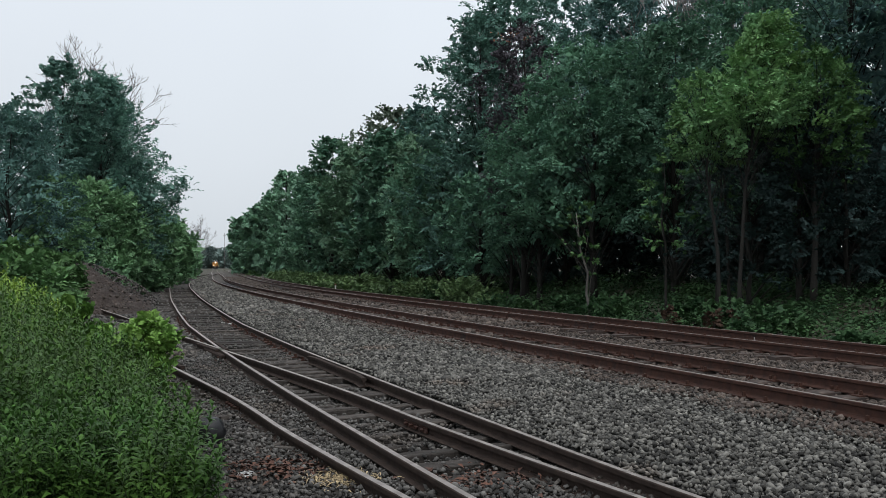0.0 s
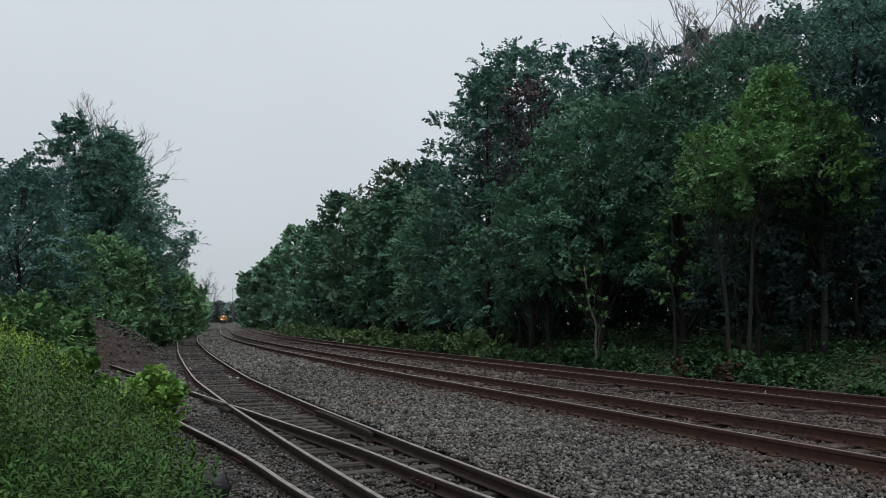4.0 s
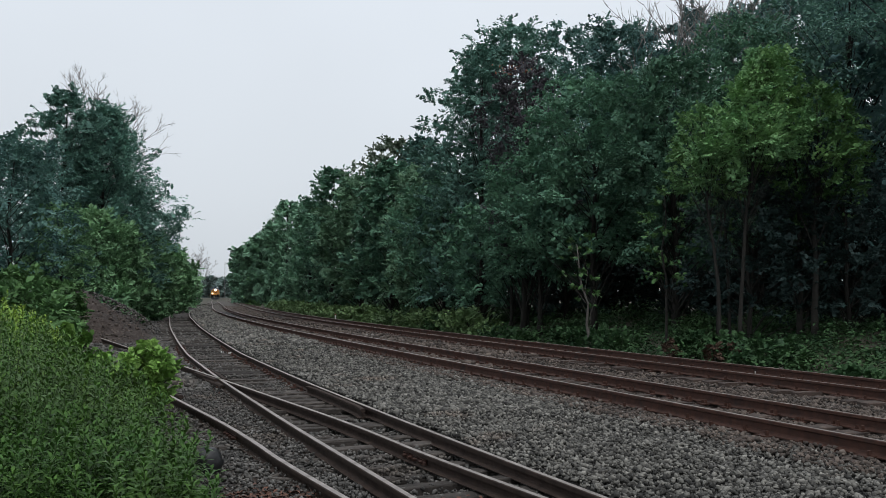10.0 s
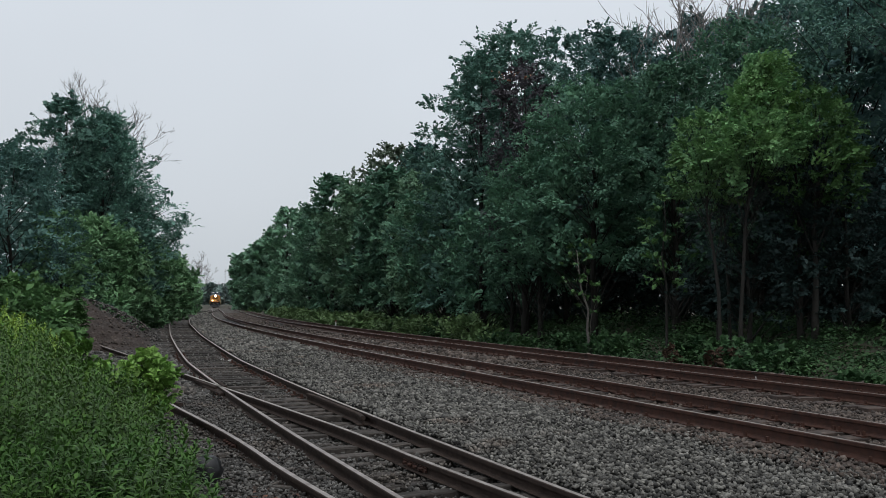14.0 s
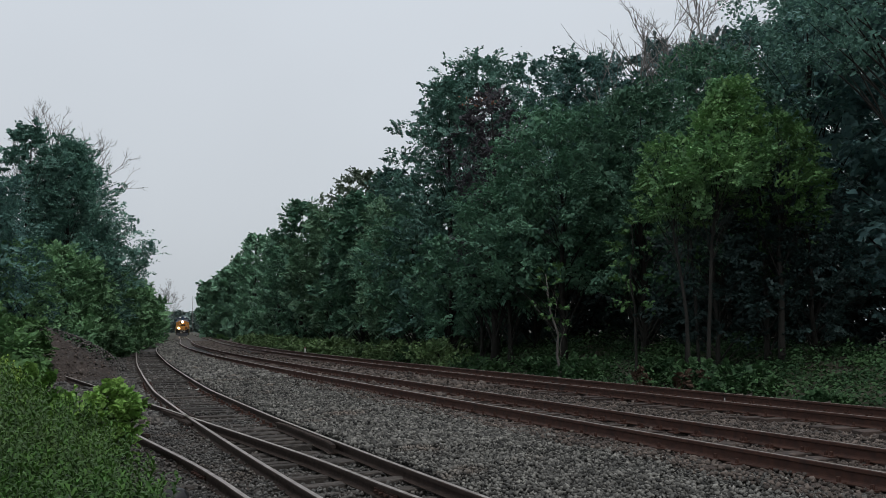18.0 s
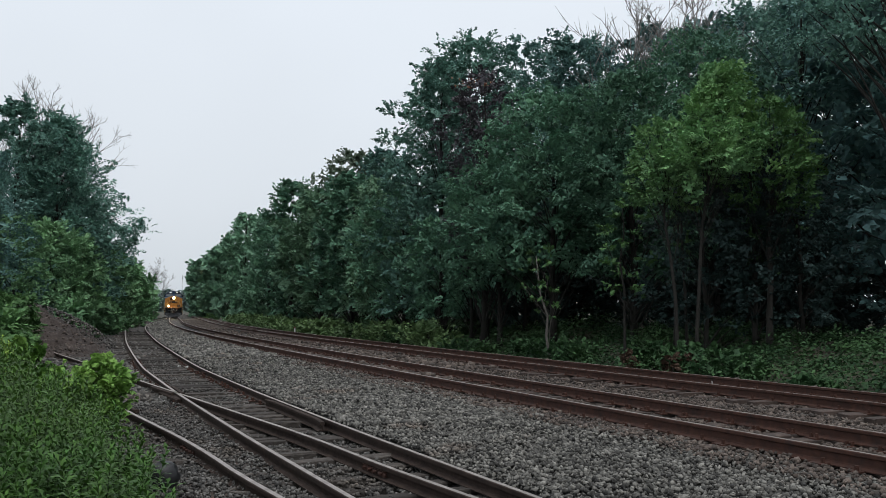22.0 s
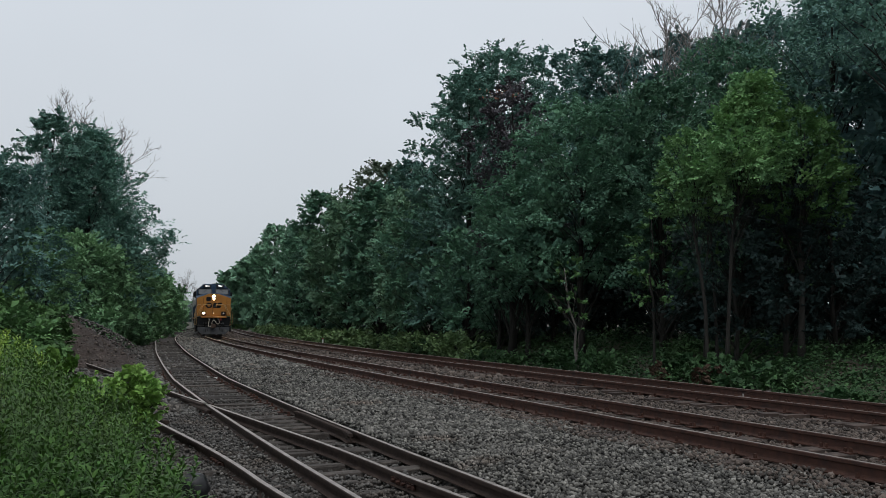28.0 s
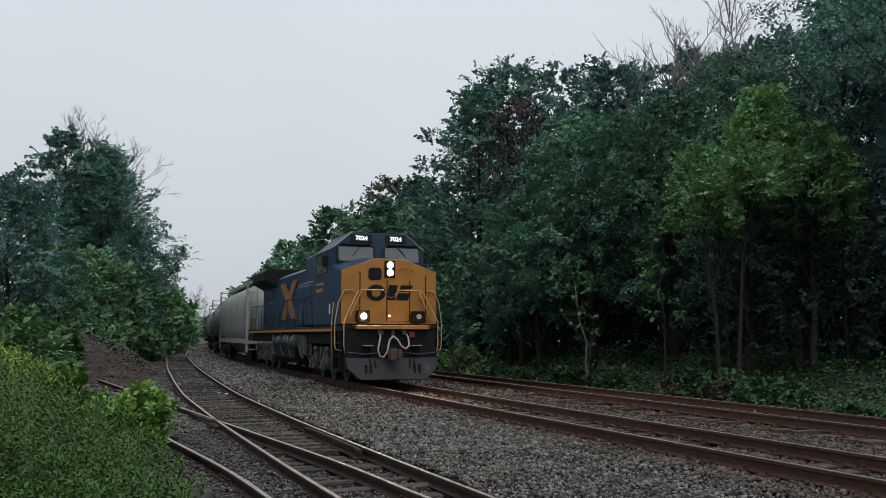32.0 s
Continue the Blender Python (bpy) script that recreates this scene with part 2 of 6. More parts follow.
LEAF_WEED_TOP = leaf("yellow_green_weed_tops", (0.270, 0.386, 0.060), (0.160, 0.282, 0.050), 0.5)
STEM = mat("green_weed_stems", (0.07, 0.12, 0.04), rough=0.7, bump=0)


# ---- mesh helpers ----
class Shape:
    """Vertices and faces that grow piece by piece."""

    def __init__(self):
        self.v, self.f = [], []

    def add(self, vs, fs):
        k = len(self.v)
        self.v += [tuple(p) for p in vs]
        self.f += [tuple(i + k for i in q) for q in fs]
        return self

    def box(self, x0, x1, y0, y1, z0, z1, m=None):
        vs = [Vector((x, y, z)) for z in (z0, z1) for x, y in ((x0, y0), (x1, y0), (x1, y1), (x0, y1))]
        if m:
            vs = [m @ p for p in vs]
        return self.add(vs, [(3, 2, 1, 0), (4, 5, 6, 7), (0, 1, 5, 4), (1, 2, 6, 5), (2, 3, 7, 6), (3, 0, 4, 7)])

    def tube(self, pts, radii, seg=8, caps=True):
        pts = [Vector(p) for p in pts]
        if not isinstance(radii, (list, tuple)):
            radii = [radii] * len(pts)
        vs, fs = [], []
        side = None
        for i, p in enumerate(pts):
            d = (pts[min(i + 1, len(pts) - 1)] - pts[max(i - 1, 0)]).normalized()
            if side is None:
                side = d.orthogonal().normalized()
            side = (side - d * side.dot(d)).normalized()
            up = d.cross(side)
            for k in range(seg):
                a = 2 * math.pi * k / seg
                vs.append(p + radii[i] * (math.cos(a) * side + math.sin(a) * up))
        for i in range(len(pts) - 1):
            for k in range(seg):
                k2 = (k + 1) % seg
                fs.append((i * seg + k, i * seg + k2, (i + 1) * seg + k2, (i + 1) * seg + k))
        if caps:
            fs.append(tuple(reversed(range(seg))))
            fs.append(tuple(range((len(pts) - 1) * seg, len(pts) * seg)))
        return self.add(vs, fs)

    def prism(self, poly, axis, lo, hi):
        """A polygon of pairs, drawn out along axis (0: pairs are y, z; 1: x, z; 2: x, y)."""
        def at(p, w):
            return ((w, p[0], p[1]), (p[0], w, p[1]), (p[0], p[1], w))[axis]
        k = len(poly)
        vs = [at(p, lo) for p in poly] + [at(p, hi) for p in poly]
        return self.add(vs, [tuple(range(k)), tuple(reversed(range(k, 2 * k)))] + [(i, i + k, (i + 1) % k + k, (i + 1) % k) for i in range(k)])

    def loft(self, rings, caps=True):
        k = len(rings[0])
        vs = [p for r in rings for p in r]
        fs = [(i * k + j, i * k + (j + 1) % k, (i + 1) * k + (j + 1) % k, (i + 1) * k + j) for i in range(len(rings) - 1) for j in range(k)]
        if caps:
            fs += [tuple(reversed(range(k))), tuple(range((len(rings) - 1) * k, len(rings) * k))]
        return self.add(vs, fs)

    def mesh(self, name, bevel=0.0, smooth=False, segments=1):
        me = bpy.data.meshes.new(name)
        bm = bmesh.new()
        vs = [bm.verts.new(p) for p in self.v]
        for q in self.f:
            try:
                bm.faces.new([vs[i] for i in q])
            except ValueError:
                pass
        bmesh.ops.recalc_face_normals(bm, faces=bm.faces)
        if bevel:
            es = [e for e in bm.edges if len(e.link_faces) == 2 and e.calc_face_angle(0) > 0.6]
            bmesh.ops.bevel(bm, geom=es, offset=bevel, segments=segments, affect="EDGES", clamp_overlap=True)
        for q in bm.faces:
            q.smooth = smooth
        bm.to_mesh(me)
        bm.free()
        return me


def raw_mesh(name, verts, quads):
    """A mesh straight from arrays: n x 3 points, m x 4 (or m x 3) corners."""
    me = bpy.data.meshes.new(name)
    k = quads.shape[1]
    me.vertices.add(len(verts))
    me.vertices.foreach_set("co", verts.astype(np.float32).ravel())
    me.loops.add(quads.size)
    me.loops.foreach_set("vertex_index", quads.astype(np.int32).ravel())
    me.polygons.add(len(quads))
    me.polygons.foreach_set("loop_start", np.arange(0, quads.size, k, dtype=np.int32))
    me.update(calc_edges=True)
    return me


def thing(name, label, category, group="", kind="", m=None):
    ob = tagged(new(name), label, category, group, kind)
    if m is not None:
        ob.matrix_basis = m
    return ob


def part(name, shape, material, parent, label="", bevel=0.0, smooth=False, m=None, segments=1, kind=""):
    me = shape.mesh(name, bevel, smooth, segments) if isinstance(shape, Shape) else shape
    if not me.materials:
        me.materials.append(material)
    ob = new(name, me)
    ob.parent = parent
    if m is not None:
        ob.matrix_basis = m
    return tagged(ob, label, kind=kind)


# ---- the lines of the tracks ----
def main_x(y):
    return -0.361 - 0.24052 * y + 6.0469e-4 * max(0.0, 125.43 - y) ** 2 + 0.68 * math.exp(-(((y - 130) / 60) ** 2))


def main_slope(y):
    return -0.24052 - 2 * 6.0469e-4 * max(0.0, 125.43 - y) - 0.68 * math.exp(-(((y - 130) / 60) ** 2)) * 2 * (y - 130) / 3600


def beside(y, off):
    """The point off metres to the right of the main track's middle, at y along it."""
    s = main_slope(y)
    k = math.hypot(1, s)
    return main_x(y) + off / k, y - off * s / k


SIDE_Y0 = (-60, 4, 9, 14, 20, 28, 40, 60, 90, 130, 185, 800)
SIDE_OFF = (-5.0, -5.03, -5.24, -5.31, -5.34, -5.29, -4.90, -4.36, -3.96, -3.1, -0.5, -0.5)
LOW = -0.165


def side_z(y):
    """The siding lies lower than the main line, and rises to it where they join."""
    return LOW * min(1.0, max(0.0, (185 - y) / 125))


def siding(y):
    return beside(y, float(np.interp(y, SIDE_Y0, SIDE_OFF)))


SIDE_TABLE = np.array([siding(v) for v in np.arange(-60, 120, 0.5)])


def siding_x(y):
    return float(np.interp(y, SIDE_TABLE[:, 1], SIDE_TABLE[:, 0]))


SPUR_D = np.arange(-8, 60, 0.25)
SPUR_SLOPE = np.where(SPUR_D < 10, -0.50, -0.36 - 0.14 * np.clip((SPUR_D - 5) / 8, 0, 1))
SPUR_X = np.cumsum(SPUR_SLOPE) * 0.25
SPUR_X += -1.92 - np.interp(12, SPUR_D, SPUR_X)
SPUR_X -= 0.12 * np.clip((13 - SPUR_D) / 6, 0, 1) ** 2 * (3 - 2 * np.clip((13 - SPUR_D) / 6, 0, 1))
SPUR_X = np.array([x + (siding_x(d) - x) * min(1.0, max(0.0, (4 - d) / 8)) ** 2 for x, d in zip(SPUR_X, SPUR_D)])


def spur(d):
    """The track that leaves the siding to the left, d metres ahead."""
    return float(np.interp(d, SPUR_D, SPUR_X)), d

# ---- ground ----
def ground_z(x, y):
    off = (x - main_x(y)) / math.hypot(1, main_slope(y))
    z = -0.62 + 0.12 * noise.noise((x * 0.15, y * 0.15, 0)) + 0.06 * noise.noise((x * 0.7, y * 0.7, 3))
    if off > 8:
        z += min(1.1, (off - 8) * 0.14)
    if off < -8.2:
        z += min(0.35, (-8.2 - off) * 0.3)
    return z


def steps(stops):
    out = []
    for a, b, d in stops:
        out += list(np.arange(a, b, d))
    return out + [stops[-1][1]]


def build_ground():
    xs = steps([(-3000, -300, 300), (-300, -60, 24), (-60, 60, 1.0), (60, 300, 24), (300, 3000, 300)])
    ys = steps([(-600, -60, 90), (-60, -8, 6), (-8, 90, 1.0), (90, 300, 5), (300, 900, 40), (900, 4200, 300)])
    vs = np.array([(x, y, ground_z(x, y)) for y in ys for x in xs])
    nx = len(xs)
    qs = np.array([(j * nx + i, j * nx + i + 1, (j + 1) * nx + i + 1, (j + 1) * nx + i) for j in range(len(ys) - 1) for i in range(nx - 1)])
    part("ground", raw_mesh("ground", vs, qs), SOIL, None)
    tagged(bpy.data.objects["ground"], "dark leaf-strewn soil under the trees beside the railway", "ground", kind="structure")


def strip(name, line, profile, y_list, material, label, wob=0.02, seed=0):
    """A bed that follows a line: profile is (offset, z) across."""
    vs, k = [], len(profile)
    for y in y_list:
        for off, z in profile:
            x, yy = line(y, off)
            vs.append((x, yy, z + wob * noise.noise((x * 0.9, yy * 0.9, seed)) + 0.5 * wob * noise.noise((x * 3.1, yy * 3.1, seed))))
    qs = [(j * k + i, j * k + i + 1, (j + 1) * k + i + 1, (j + 1) * k + i) for j in range(len(y_list) - 1) for i in range(k - 1)]
    ob = part(name, raw_mesh(name, np.array(vs), np.array(qs)), material, None)
    tagged(ob, label, "trackbed", kind="structure")
    return ob


def fine(a, b, d):
    return list(np.linspace(a, b, max(2, round((b - a) / d) + 1)))


BED_Y = [-40, -30, -20, -12] + fine(-8, 45, 0.4) + fine(46, 130, 2) + fine(140, 620, 12)
build_ground()


def ballast_line(y, off):
    """The stone bed narrows where the siding comes in."""
    if off < -1.6:
        left = float(np.interp(y, SIDE_Y0, SIDE_OFF)) + 0.95
        off = -1.6 + (off + 1.6) * max(0.02, (-1.6 - left) / 2.8)
    return beside(y, off)


def cinder_line(y, off):
    return beside(y, off + 5.3 + float(np.interp(y, SIDE_Y0, SIDE_OFF)))


BED_PROFILE = [(-5.2, -0.62), (-4.65, -0.36), (-4.3, -0.27)] + [(o, -0.232) for o in fine(-3.9, -1.7, 0.3)] + [(o, -0.275) for o in fine(-1.3, 1.3, 0.325)] + [(1.6, -0.285), (2.2, -0.28), (2.9, -0.285)] + [(o, -0.275) for o in fine(3.2, 5.8, 0.325)] + [(6.2, -0.225)] + [(6.9, -0.3), (8.2, -0.75)]
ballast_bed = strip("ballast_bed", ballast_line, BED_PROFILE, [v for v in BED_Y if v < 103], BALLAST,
      "crushed stone bed under the two main tracks, dark as shaded gaps", 0.035, 1)
strip("ballast_bed", ballast_line, BED_PROFILE, [102] + [v for v in BED_Y if v > 103], FAR_BALLAST, "grey crushed stone bed far along the main tracks", 0.035, 1)
strip("cinder_bed", cinder_line, [(-13.5, -0.72), (-12, -0.47)] + [(o, -0.325) for o in fine(-10.5, -6.3, 0.35)] + [(o, -0.425) for o in fine(-6.05, -4.5, 0.31)] + [(-4.3, -0.40)] + [(-3.8, -0.6)], [v for v in BED_Y if v < 150], CINDER,
      "dark cinders and dirt under the siding tracks, darkened more for shaded gaps", 0.03, 2)

# ---- tracks ----
HEAD, WEB = 0.036, 0.009


def rail_shape(line, ys, lift, tall=0.65):
    """Foot, web and head of a rail along a line; the lighter rail of the siding is less tall."""
    prof = [(-0.075, -0.18), (0.075, -0.18), (0.075, -0.168), (0.016, -0.15), (WEB, -0.135), (WEB, -0.052), (HEAD, -0.042), (HEAD, -0.008), (HEAD - 0.009, 0.0), (-HEAD + 0.009, 0.0), (-HEAD, -0.008), (-HEAD, -0.042), (-WEB, -0.052), (-WEB, -0.135), (-0.016, -0.15), (-0.075, -0.168)]
    prof = [(o, z if z > -0.05 else -0.05 + (z + 0.05) * tall) for o, z in prof]
    rings = []
    for i, y in enumerate(ys):
        x, yy = line(y)
        top = lift(yy)
        a, b = line(y - 0.05), line(y + 0.05)
        d = Vector((b[0] - a[0], b[1] - a[1], 0)).normalized()
        r = Vector((d.y, -d.x, 0))
        rings.append([Vector((x, yy, top)) + r * o + Vector((0, 0, z)) for o, z in prof])
    return Shape().loft(rings)


def add_rail(parent, line, ys, steel, head, label="", lift=lambda y: 0.0, tall=0.65):
    sh = rail_shape(line, ys, lift, tall)
    me = sh.mesh("rail")
    me.materials.append(steel)
    me.materials.append(head)
    for q in me.polygons:
        if q.normal.z > 0.8 and q.center.z > lift(q.center.y) - 0.004:
            q.material_index = 1
    return part("rail", me, steel, parent, label)


def offset_line(line, off):
    def out(y):
        a, b, c = line(y - 0.05), line(y + 0.05), line(y)
        d = Vector((b[0] - a[0], b[1] - a[1])).normalized()
        return c[0] + d.y * off, c[1] - d.x * off
    return out


RAIL_Y = fine(-30, 3, 3) + fine(4, 60, 1.0) + fine(62, 200, 4) + fine(210, 620, 20)
main_track = thing("railway_track", "rusty main line track on grey crushed stone", "track", "tracks", "structure")
second_track = thing("railway_track", "second rusty main line track beside the woods", "track", "tracks", "structure")
side_track = thing("railway_track", "weathered siding track curving in beside the main line", "track", "tracks", "structure")
spur_track = thing("railway_track", "old spur track leaving the siding by the tall weeds", "track", "tracks", "structure")
GAUGE = 0.735
for track, line in ((main_track, lambda y: beside(y, 0)), (second_track, lambda y: beside(y, 4.45))):
    for s in (-GAUGE, GAUGE):
        add_rail(track, offset_line(line, s), RAIL_Y, RUST, POLISHED, tall=1.0)
SIDE_Y = fine(-30, 3, 3) + fine(4, 60, 0.7) + fine(62, 188, 4)
for s in (-GAUGE, GAUGE):
    add_rail(side_track, offset_line(siding, s), SIDE_Y, RUST_OLD, DULL_HEAD, lift=side_z)
SPUR_Y = fine(1.5, 40, 0.6)
for s in (-GAUGE, GAUGE):
    add_rail(spur_track, offset_line(spur, s), SPUR_Y, RUST_OLD, DULL_HEAD, lift=side_z)
TIE_MESHES = {}


def tie_mesh(key, length, material):
    if key not in TIE_MESHES:
        rnd = random.Random(key)
        sh = Shape().box(-length / 2, length / 2, -0.115, 0.115, -0.17, 0)
        me = sh.mesh("tie", 0.012)
        for v in me.vertices:
            v.co += Vector((rnd.uniform(-0.02, 0.02), rnd.uniform(-0.012, 0.012), rnd.uniform(-0.012, 0.006)))
        me.materials.append(material)
        TIE_MESHES[key] = me
    return TIE_MESHES[key]


PLATE = Shape().box(-0.18, 0.18, -0.095, 0.095, -0.02, 0.0).box(-0.125, -0.09, -0.06, -0.03, 0, 0.055).box(0.09, 0.125, 0.03, 0.06, 0, 0.055).box(-0.125, -0.09, 0.03, 0.06, 0, 0.05).mesh("tie_plate")
PLATE.materials.append(RUST)


def lay_ties(track, line, y0, y1, gap, material, seed, length=2.6, top=-0.178, plates=0):
    rnd = random.Random(seed)
    y = y0
    while y < y1:
        a, b, c = line(y - 0.05), line(y + 0.05), line(y)
        ang = math.degrees(math.atan2(b[1] - a[1], b[0] - a[0])) - 90
        k = rnd.randrange(5)
        ob = part("tie", tie_mesh(f"{material.name} {length:.1f} {k}", length, material), material, track,
                  m=pose(c[0] + rnd.uniform(-0.03, 0.03), c[1], top + rnd.uniform(-0.035, 0.012), rnd.uniform(-2, 2), rnd.uniform(-1, 1), ang + rnd.uniform(-2.6, 2.6)))
        for s in (-GAUGE, GAUGE):
            if plates and y < plates:
                q = Matrix.Translation(ob.matrix_basis.translation) @ pose(0, 0, 0.014, 0, 0, ang) @ pose(s, 0, 0, 0, 0, 180 * (s < 0))
                part("tie_plate", PLATE, RUST, track, m=q)
        y += gap * rnd.uniform(0.86, 1.14) * math.cos(radians(ang))


lay_ties(main_track, lambda y: beside(y, 0), -12, 62, 0.53, TIE_RUST, 1, plates=45)
lay_ties(second_track, lambda y: beside(y, 4.45), -10, 70, 0.53, TIE_RUST, 2, plates=50)
lay_ties(side_track, siding, -14, 1.2, 0.56, TIE, 8, top=LOW - 0.130)
lay_ties(side_track, siding, 19.5, 75, 0.56, TIE, 3, top=LOW - 0.130, plates=34)
for lo, hi, wide, k in ((2.0, 9.0, 3.0, 4), (9.0, 13.0, 3.4, 6), (13.0, 17.3, 3.9, 7)):
    lay_ties(side_track, lambda d: ((siding_x(d) + spur(d)[0]) / 2 + 0.1, d), lo, hi, 0.54, TIE, k, wide, LOW - 0.130)
lay_ties(spur_track, spur, 18.2, 32, 0.56, TIE, 5, top=LOW - 0.130)

# guard rails, frog wings and bolted joint bars of the turnout
for off, line, lo, hi in ((GAUGE - 0.115, siding, 15.3, 18.7), (-GAUGE + 0.115, spur, 15.6, 19.0)):
    ys = fine(lo, hi, 0.4)
    flare = {ys[0]: 0.05, ys[-1]: 0.05}
    part("guard_rail", rail_shape(lambda y, o=off, g=line, f=flare: offset_line(g, o - math.copysign(f.get(round(y, 6), f.get(y, 0.0)), o))(y), ys, lambda y: LOW + 0.004), RUST_OLD, side_track, "short guard rail beside the running rail")


def joint(track, line, off, y, long=0.62):
    c, a, b = offset_line(line, off)(y), offset_line(line, off)(y - 0.05), offset_line(line, off)(y + 0.05)
    m = pose(c[0], c[1], side_z(y), 0, 0, math.degrees(math.atan2(b[1] - a[1], b[0] - a[0])))
    bar = Shape()
    for s in (-1, 1):
        bar.prism([(s * 0.012, -0.105), (s * 0.035, -0.11), (s * 0.030, -0.085), (s * 0.022, -0.07), (s * 0.034, -0.052), (s * 0.012, -0.05)], 0, -long / 2, long / 2)
    j = part("joint_bar", bar, RUST, track, "bolted joint bars", m=m)
    for k in range(4):
        for s in (-1, 1):
            part("bolt", Shape().tube([(-0.22 + k * 0.147, s * 0.02, -0.08), (-0.22 + k * 0.147, s * 0.07, -0.08)], 0.02, 6), RUST, j)


joint(spur_track, spur, GAUGE, 9.75)
joint(side_track, siding, GAUGE, 18.6)
joint(side_track, siding, GAUGE, 27.0)
joint(spur_track, spur, -GAUGE, 11.9)
joint(main_track, lambda y: beside(y, 0), GAUGE, 24.0)


def frog():
    """The cast crossing where the two rails meet."""
    best = min(fine(14, 22, 0.05), key=lambda y: abs(offset_line(spur, GAUGE)(y)[0] - float(np.interp(offset_line(spur, GAUGE)(y)[1], [offset_line(siding, -GAUGE)(v)[1] for v in fine(12, 30, 0.5)], [offset_line(siding, -GAUGE)(v)[0] for v in fine(12, 30, 0.5)]))))
    x, y = offset_line(spur, GAUGE)(best)
    part("frog", Shape().box(-0.17, 0.17, -0.9, 0.9, -0.135, -0.045), RUST_OLD, side_track, "cast steel crossing", 0.02, m=pose(x, y, LOW, 0, 0, 25))
    for s, line, off in ((1, spur, GAUGE - 0.10), (-1, siding, -GAUGE + 0.10)):
        y0 = best if line is spur else min(fine(14, 26, 0.05), key=lambda v: abs(offset_line(siding, -GAUGE)(v)[1] - y))
        part("wing_rail", rail_shape(offset_line(line, off), fine(y0 - 0.1, y0 + 1.5, 0.4), lambda v: LOW + 0.004), RUST_OLD, side_track)


frog()

# ---- plants ----
def unit(a):
    return a / (np.linalg.norm(a, axis=1, keepdims=True) + 1e-9)


def leaf_cards(centres, normals, sizes, rs, ratio=0.6, droop=0.15, tang=None):
    """Folded leaf blades round a midrib, as arrays."""
    n = len(centres)
    tang = rs.normal(size=(n, 3)) if tang is None else tang
    tang = unit(tang - normals * (tang * normals).sum(1, keepdims=True))
    bit = np.cross(normals, tang)
    s = sizes[:, None]
    base = centres - tang * s * 0.5
    tip = centres + tang * s * 0.5 - normals * s * droop
    left = centres + bit * s * ratio * 0.5 + normals * s * 0.1
    right = centres - bit * s * ratio * 0.5 + normals * s * 0.1
    vs = np.stack([base, right, tip, left], 1).reshape(-1, 3)
    return vs, np.arange(n)[:, None] * 4 + np.array([[0, 1, 2, 3]])


SHAPES = {
    "round": lambda f: math.sqrt(max(0.04, 1 - (2 * f - 0.85) ** 2 / 1.45)),
    "tall": lambda f: 0.5 + 0.5 * math.sin(math.pi * min(1, f + 0.05)) ** 0.7 if f < 0.8 else 0.82 - 2.6 * (f - 0.8),
    "cone": lambda f: 1.0 - 0.8 * f,
    "vase": lambda f: 0.35 + 0.65 * f ** 0.6 * (1 if f < 0.85 else 0.8),
}


def make_tree(name, label, x, y, height, spread, foliage, seed, leaves=9000, size=0.26, base_h=0.2, form="round", trunk_r=None, bark=None, clumps=70, puff=0.24, lean=(0, 0), group="woodland trees", category="tree", solid=0.62, tufts=6):
    """A tapered trunk, limbs that reach into the crown, and a crown of leaves gathered in uneven clumps with gaps between them."""
    rs = np.random.RandomState(seed)
    trunk_r = trunk_r or 0.011 * height + 0.02
    fn = SHAPES[form]
    sh, d_near = Shape(), y < 45
    pts, rad = [], []
    for i in range(7):
        h = i / 6
        pts.append(Vector((lean[0] * h * h + rs.normal() * 0.1 * h, lean[1] * h * h + rs.normal() * 0.1 * h, height * 0.9 * h - 0.3 * (1 - h))))
        rad.append(trunk_r * (1 - h) ** 0.8 + 0.012 + (trunk_r * 0.35 if i == 0 else 0))
    sh.tube(pts, rad, 8)
    cen, size_c = [], []
    skew = rs.uniform(0.7, 1.2, 8)
    for k in range(clumps):
        f = min(0.985, (k + rs.random()) / clumps)
        h = base_h + (1 - base_h) * f
        i = min(5, int(h * 6))
        axis = pts[i].lerp(pts[i + 1], h * 6 - i)
        a = k * 2.39996 + rs.random() * 0.7
        lobe = np.interp((a % (2 * math.pi)) / (2 * math.pi) * 8, range(9), list(skew) + [skew[0]])
        lobe *= 1 + 0.45 * noise.noise((math.cos(a) * 1.4 + seed, math.sin(a) * 1.4, f * 3))
        rr = spread * fn(f) * lobe * rs.uniform(solid, 1.0)
        c = axis + Vector((math.cos(a) * rr, math.sin(a) * rr, 0))
        c.z = height * h * 0.97
        cen.append(c)
        size_c.append(spread * puff * rs.uniform(0.6, 1.5) * (0.45 + 0.55 * fn(f)))
        if k % 2 == 0:
            low = max(0.04, h - 0.16 - 0.05 * rs.random())
            j = min(5, int(low * 6))
            p = pts[j].lerp(pts[j + 1], low * 6 - j)
            mid = p.lerp(c, 0.5) + Vector((0, 0, rr * 0.08))
            r0 = max(0.012, trunk_r * 0.4 * (1 - low))
            sh.tube([p, mid, c], [r0, r0 * 0.6, 0.008], 4 if d_near else 3, caps=False)
    ob = thing(name, label, category, group, m=pose(x, y, ground_z(x, y)))
    part("trunk", sh, bark or BARK, ob, smooth=True)
    if leaves:
        c, sz = np.array([list(p) for p in cen]), np.array(size_c)
        part("crown", crown_mesh(c, sz, leaves, size, rs, tufts), foliage, ob)
    return ob


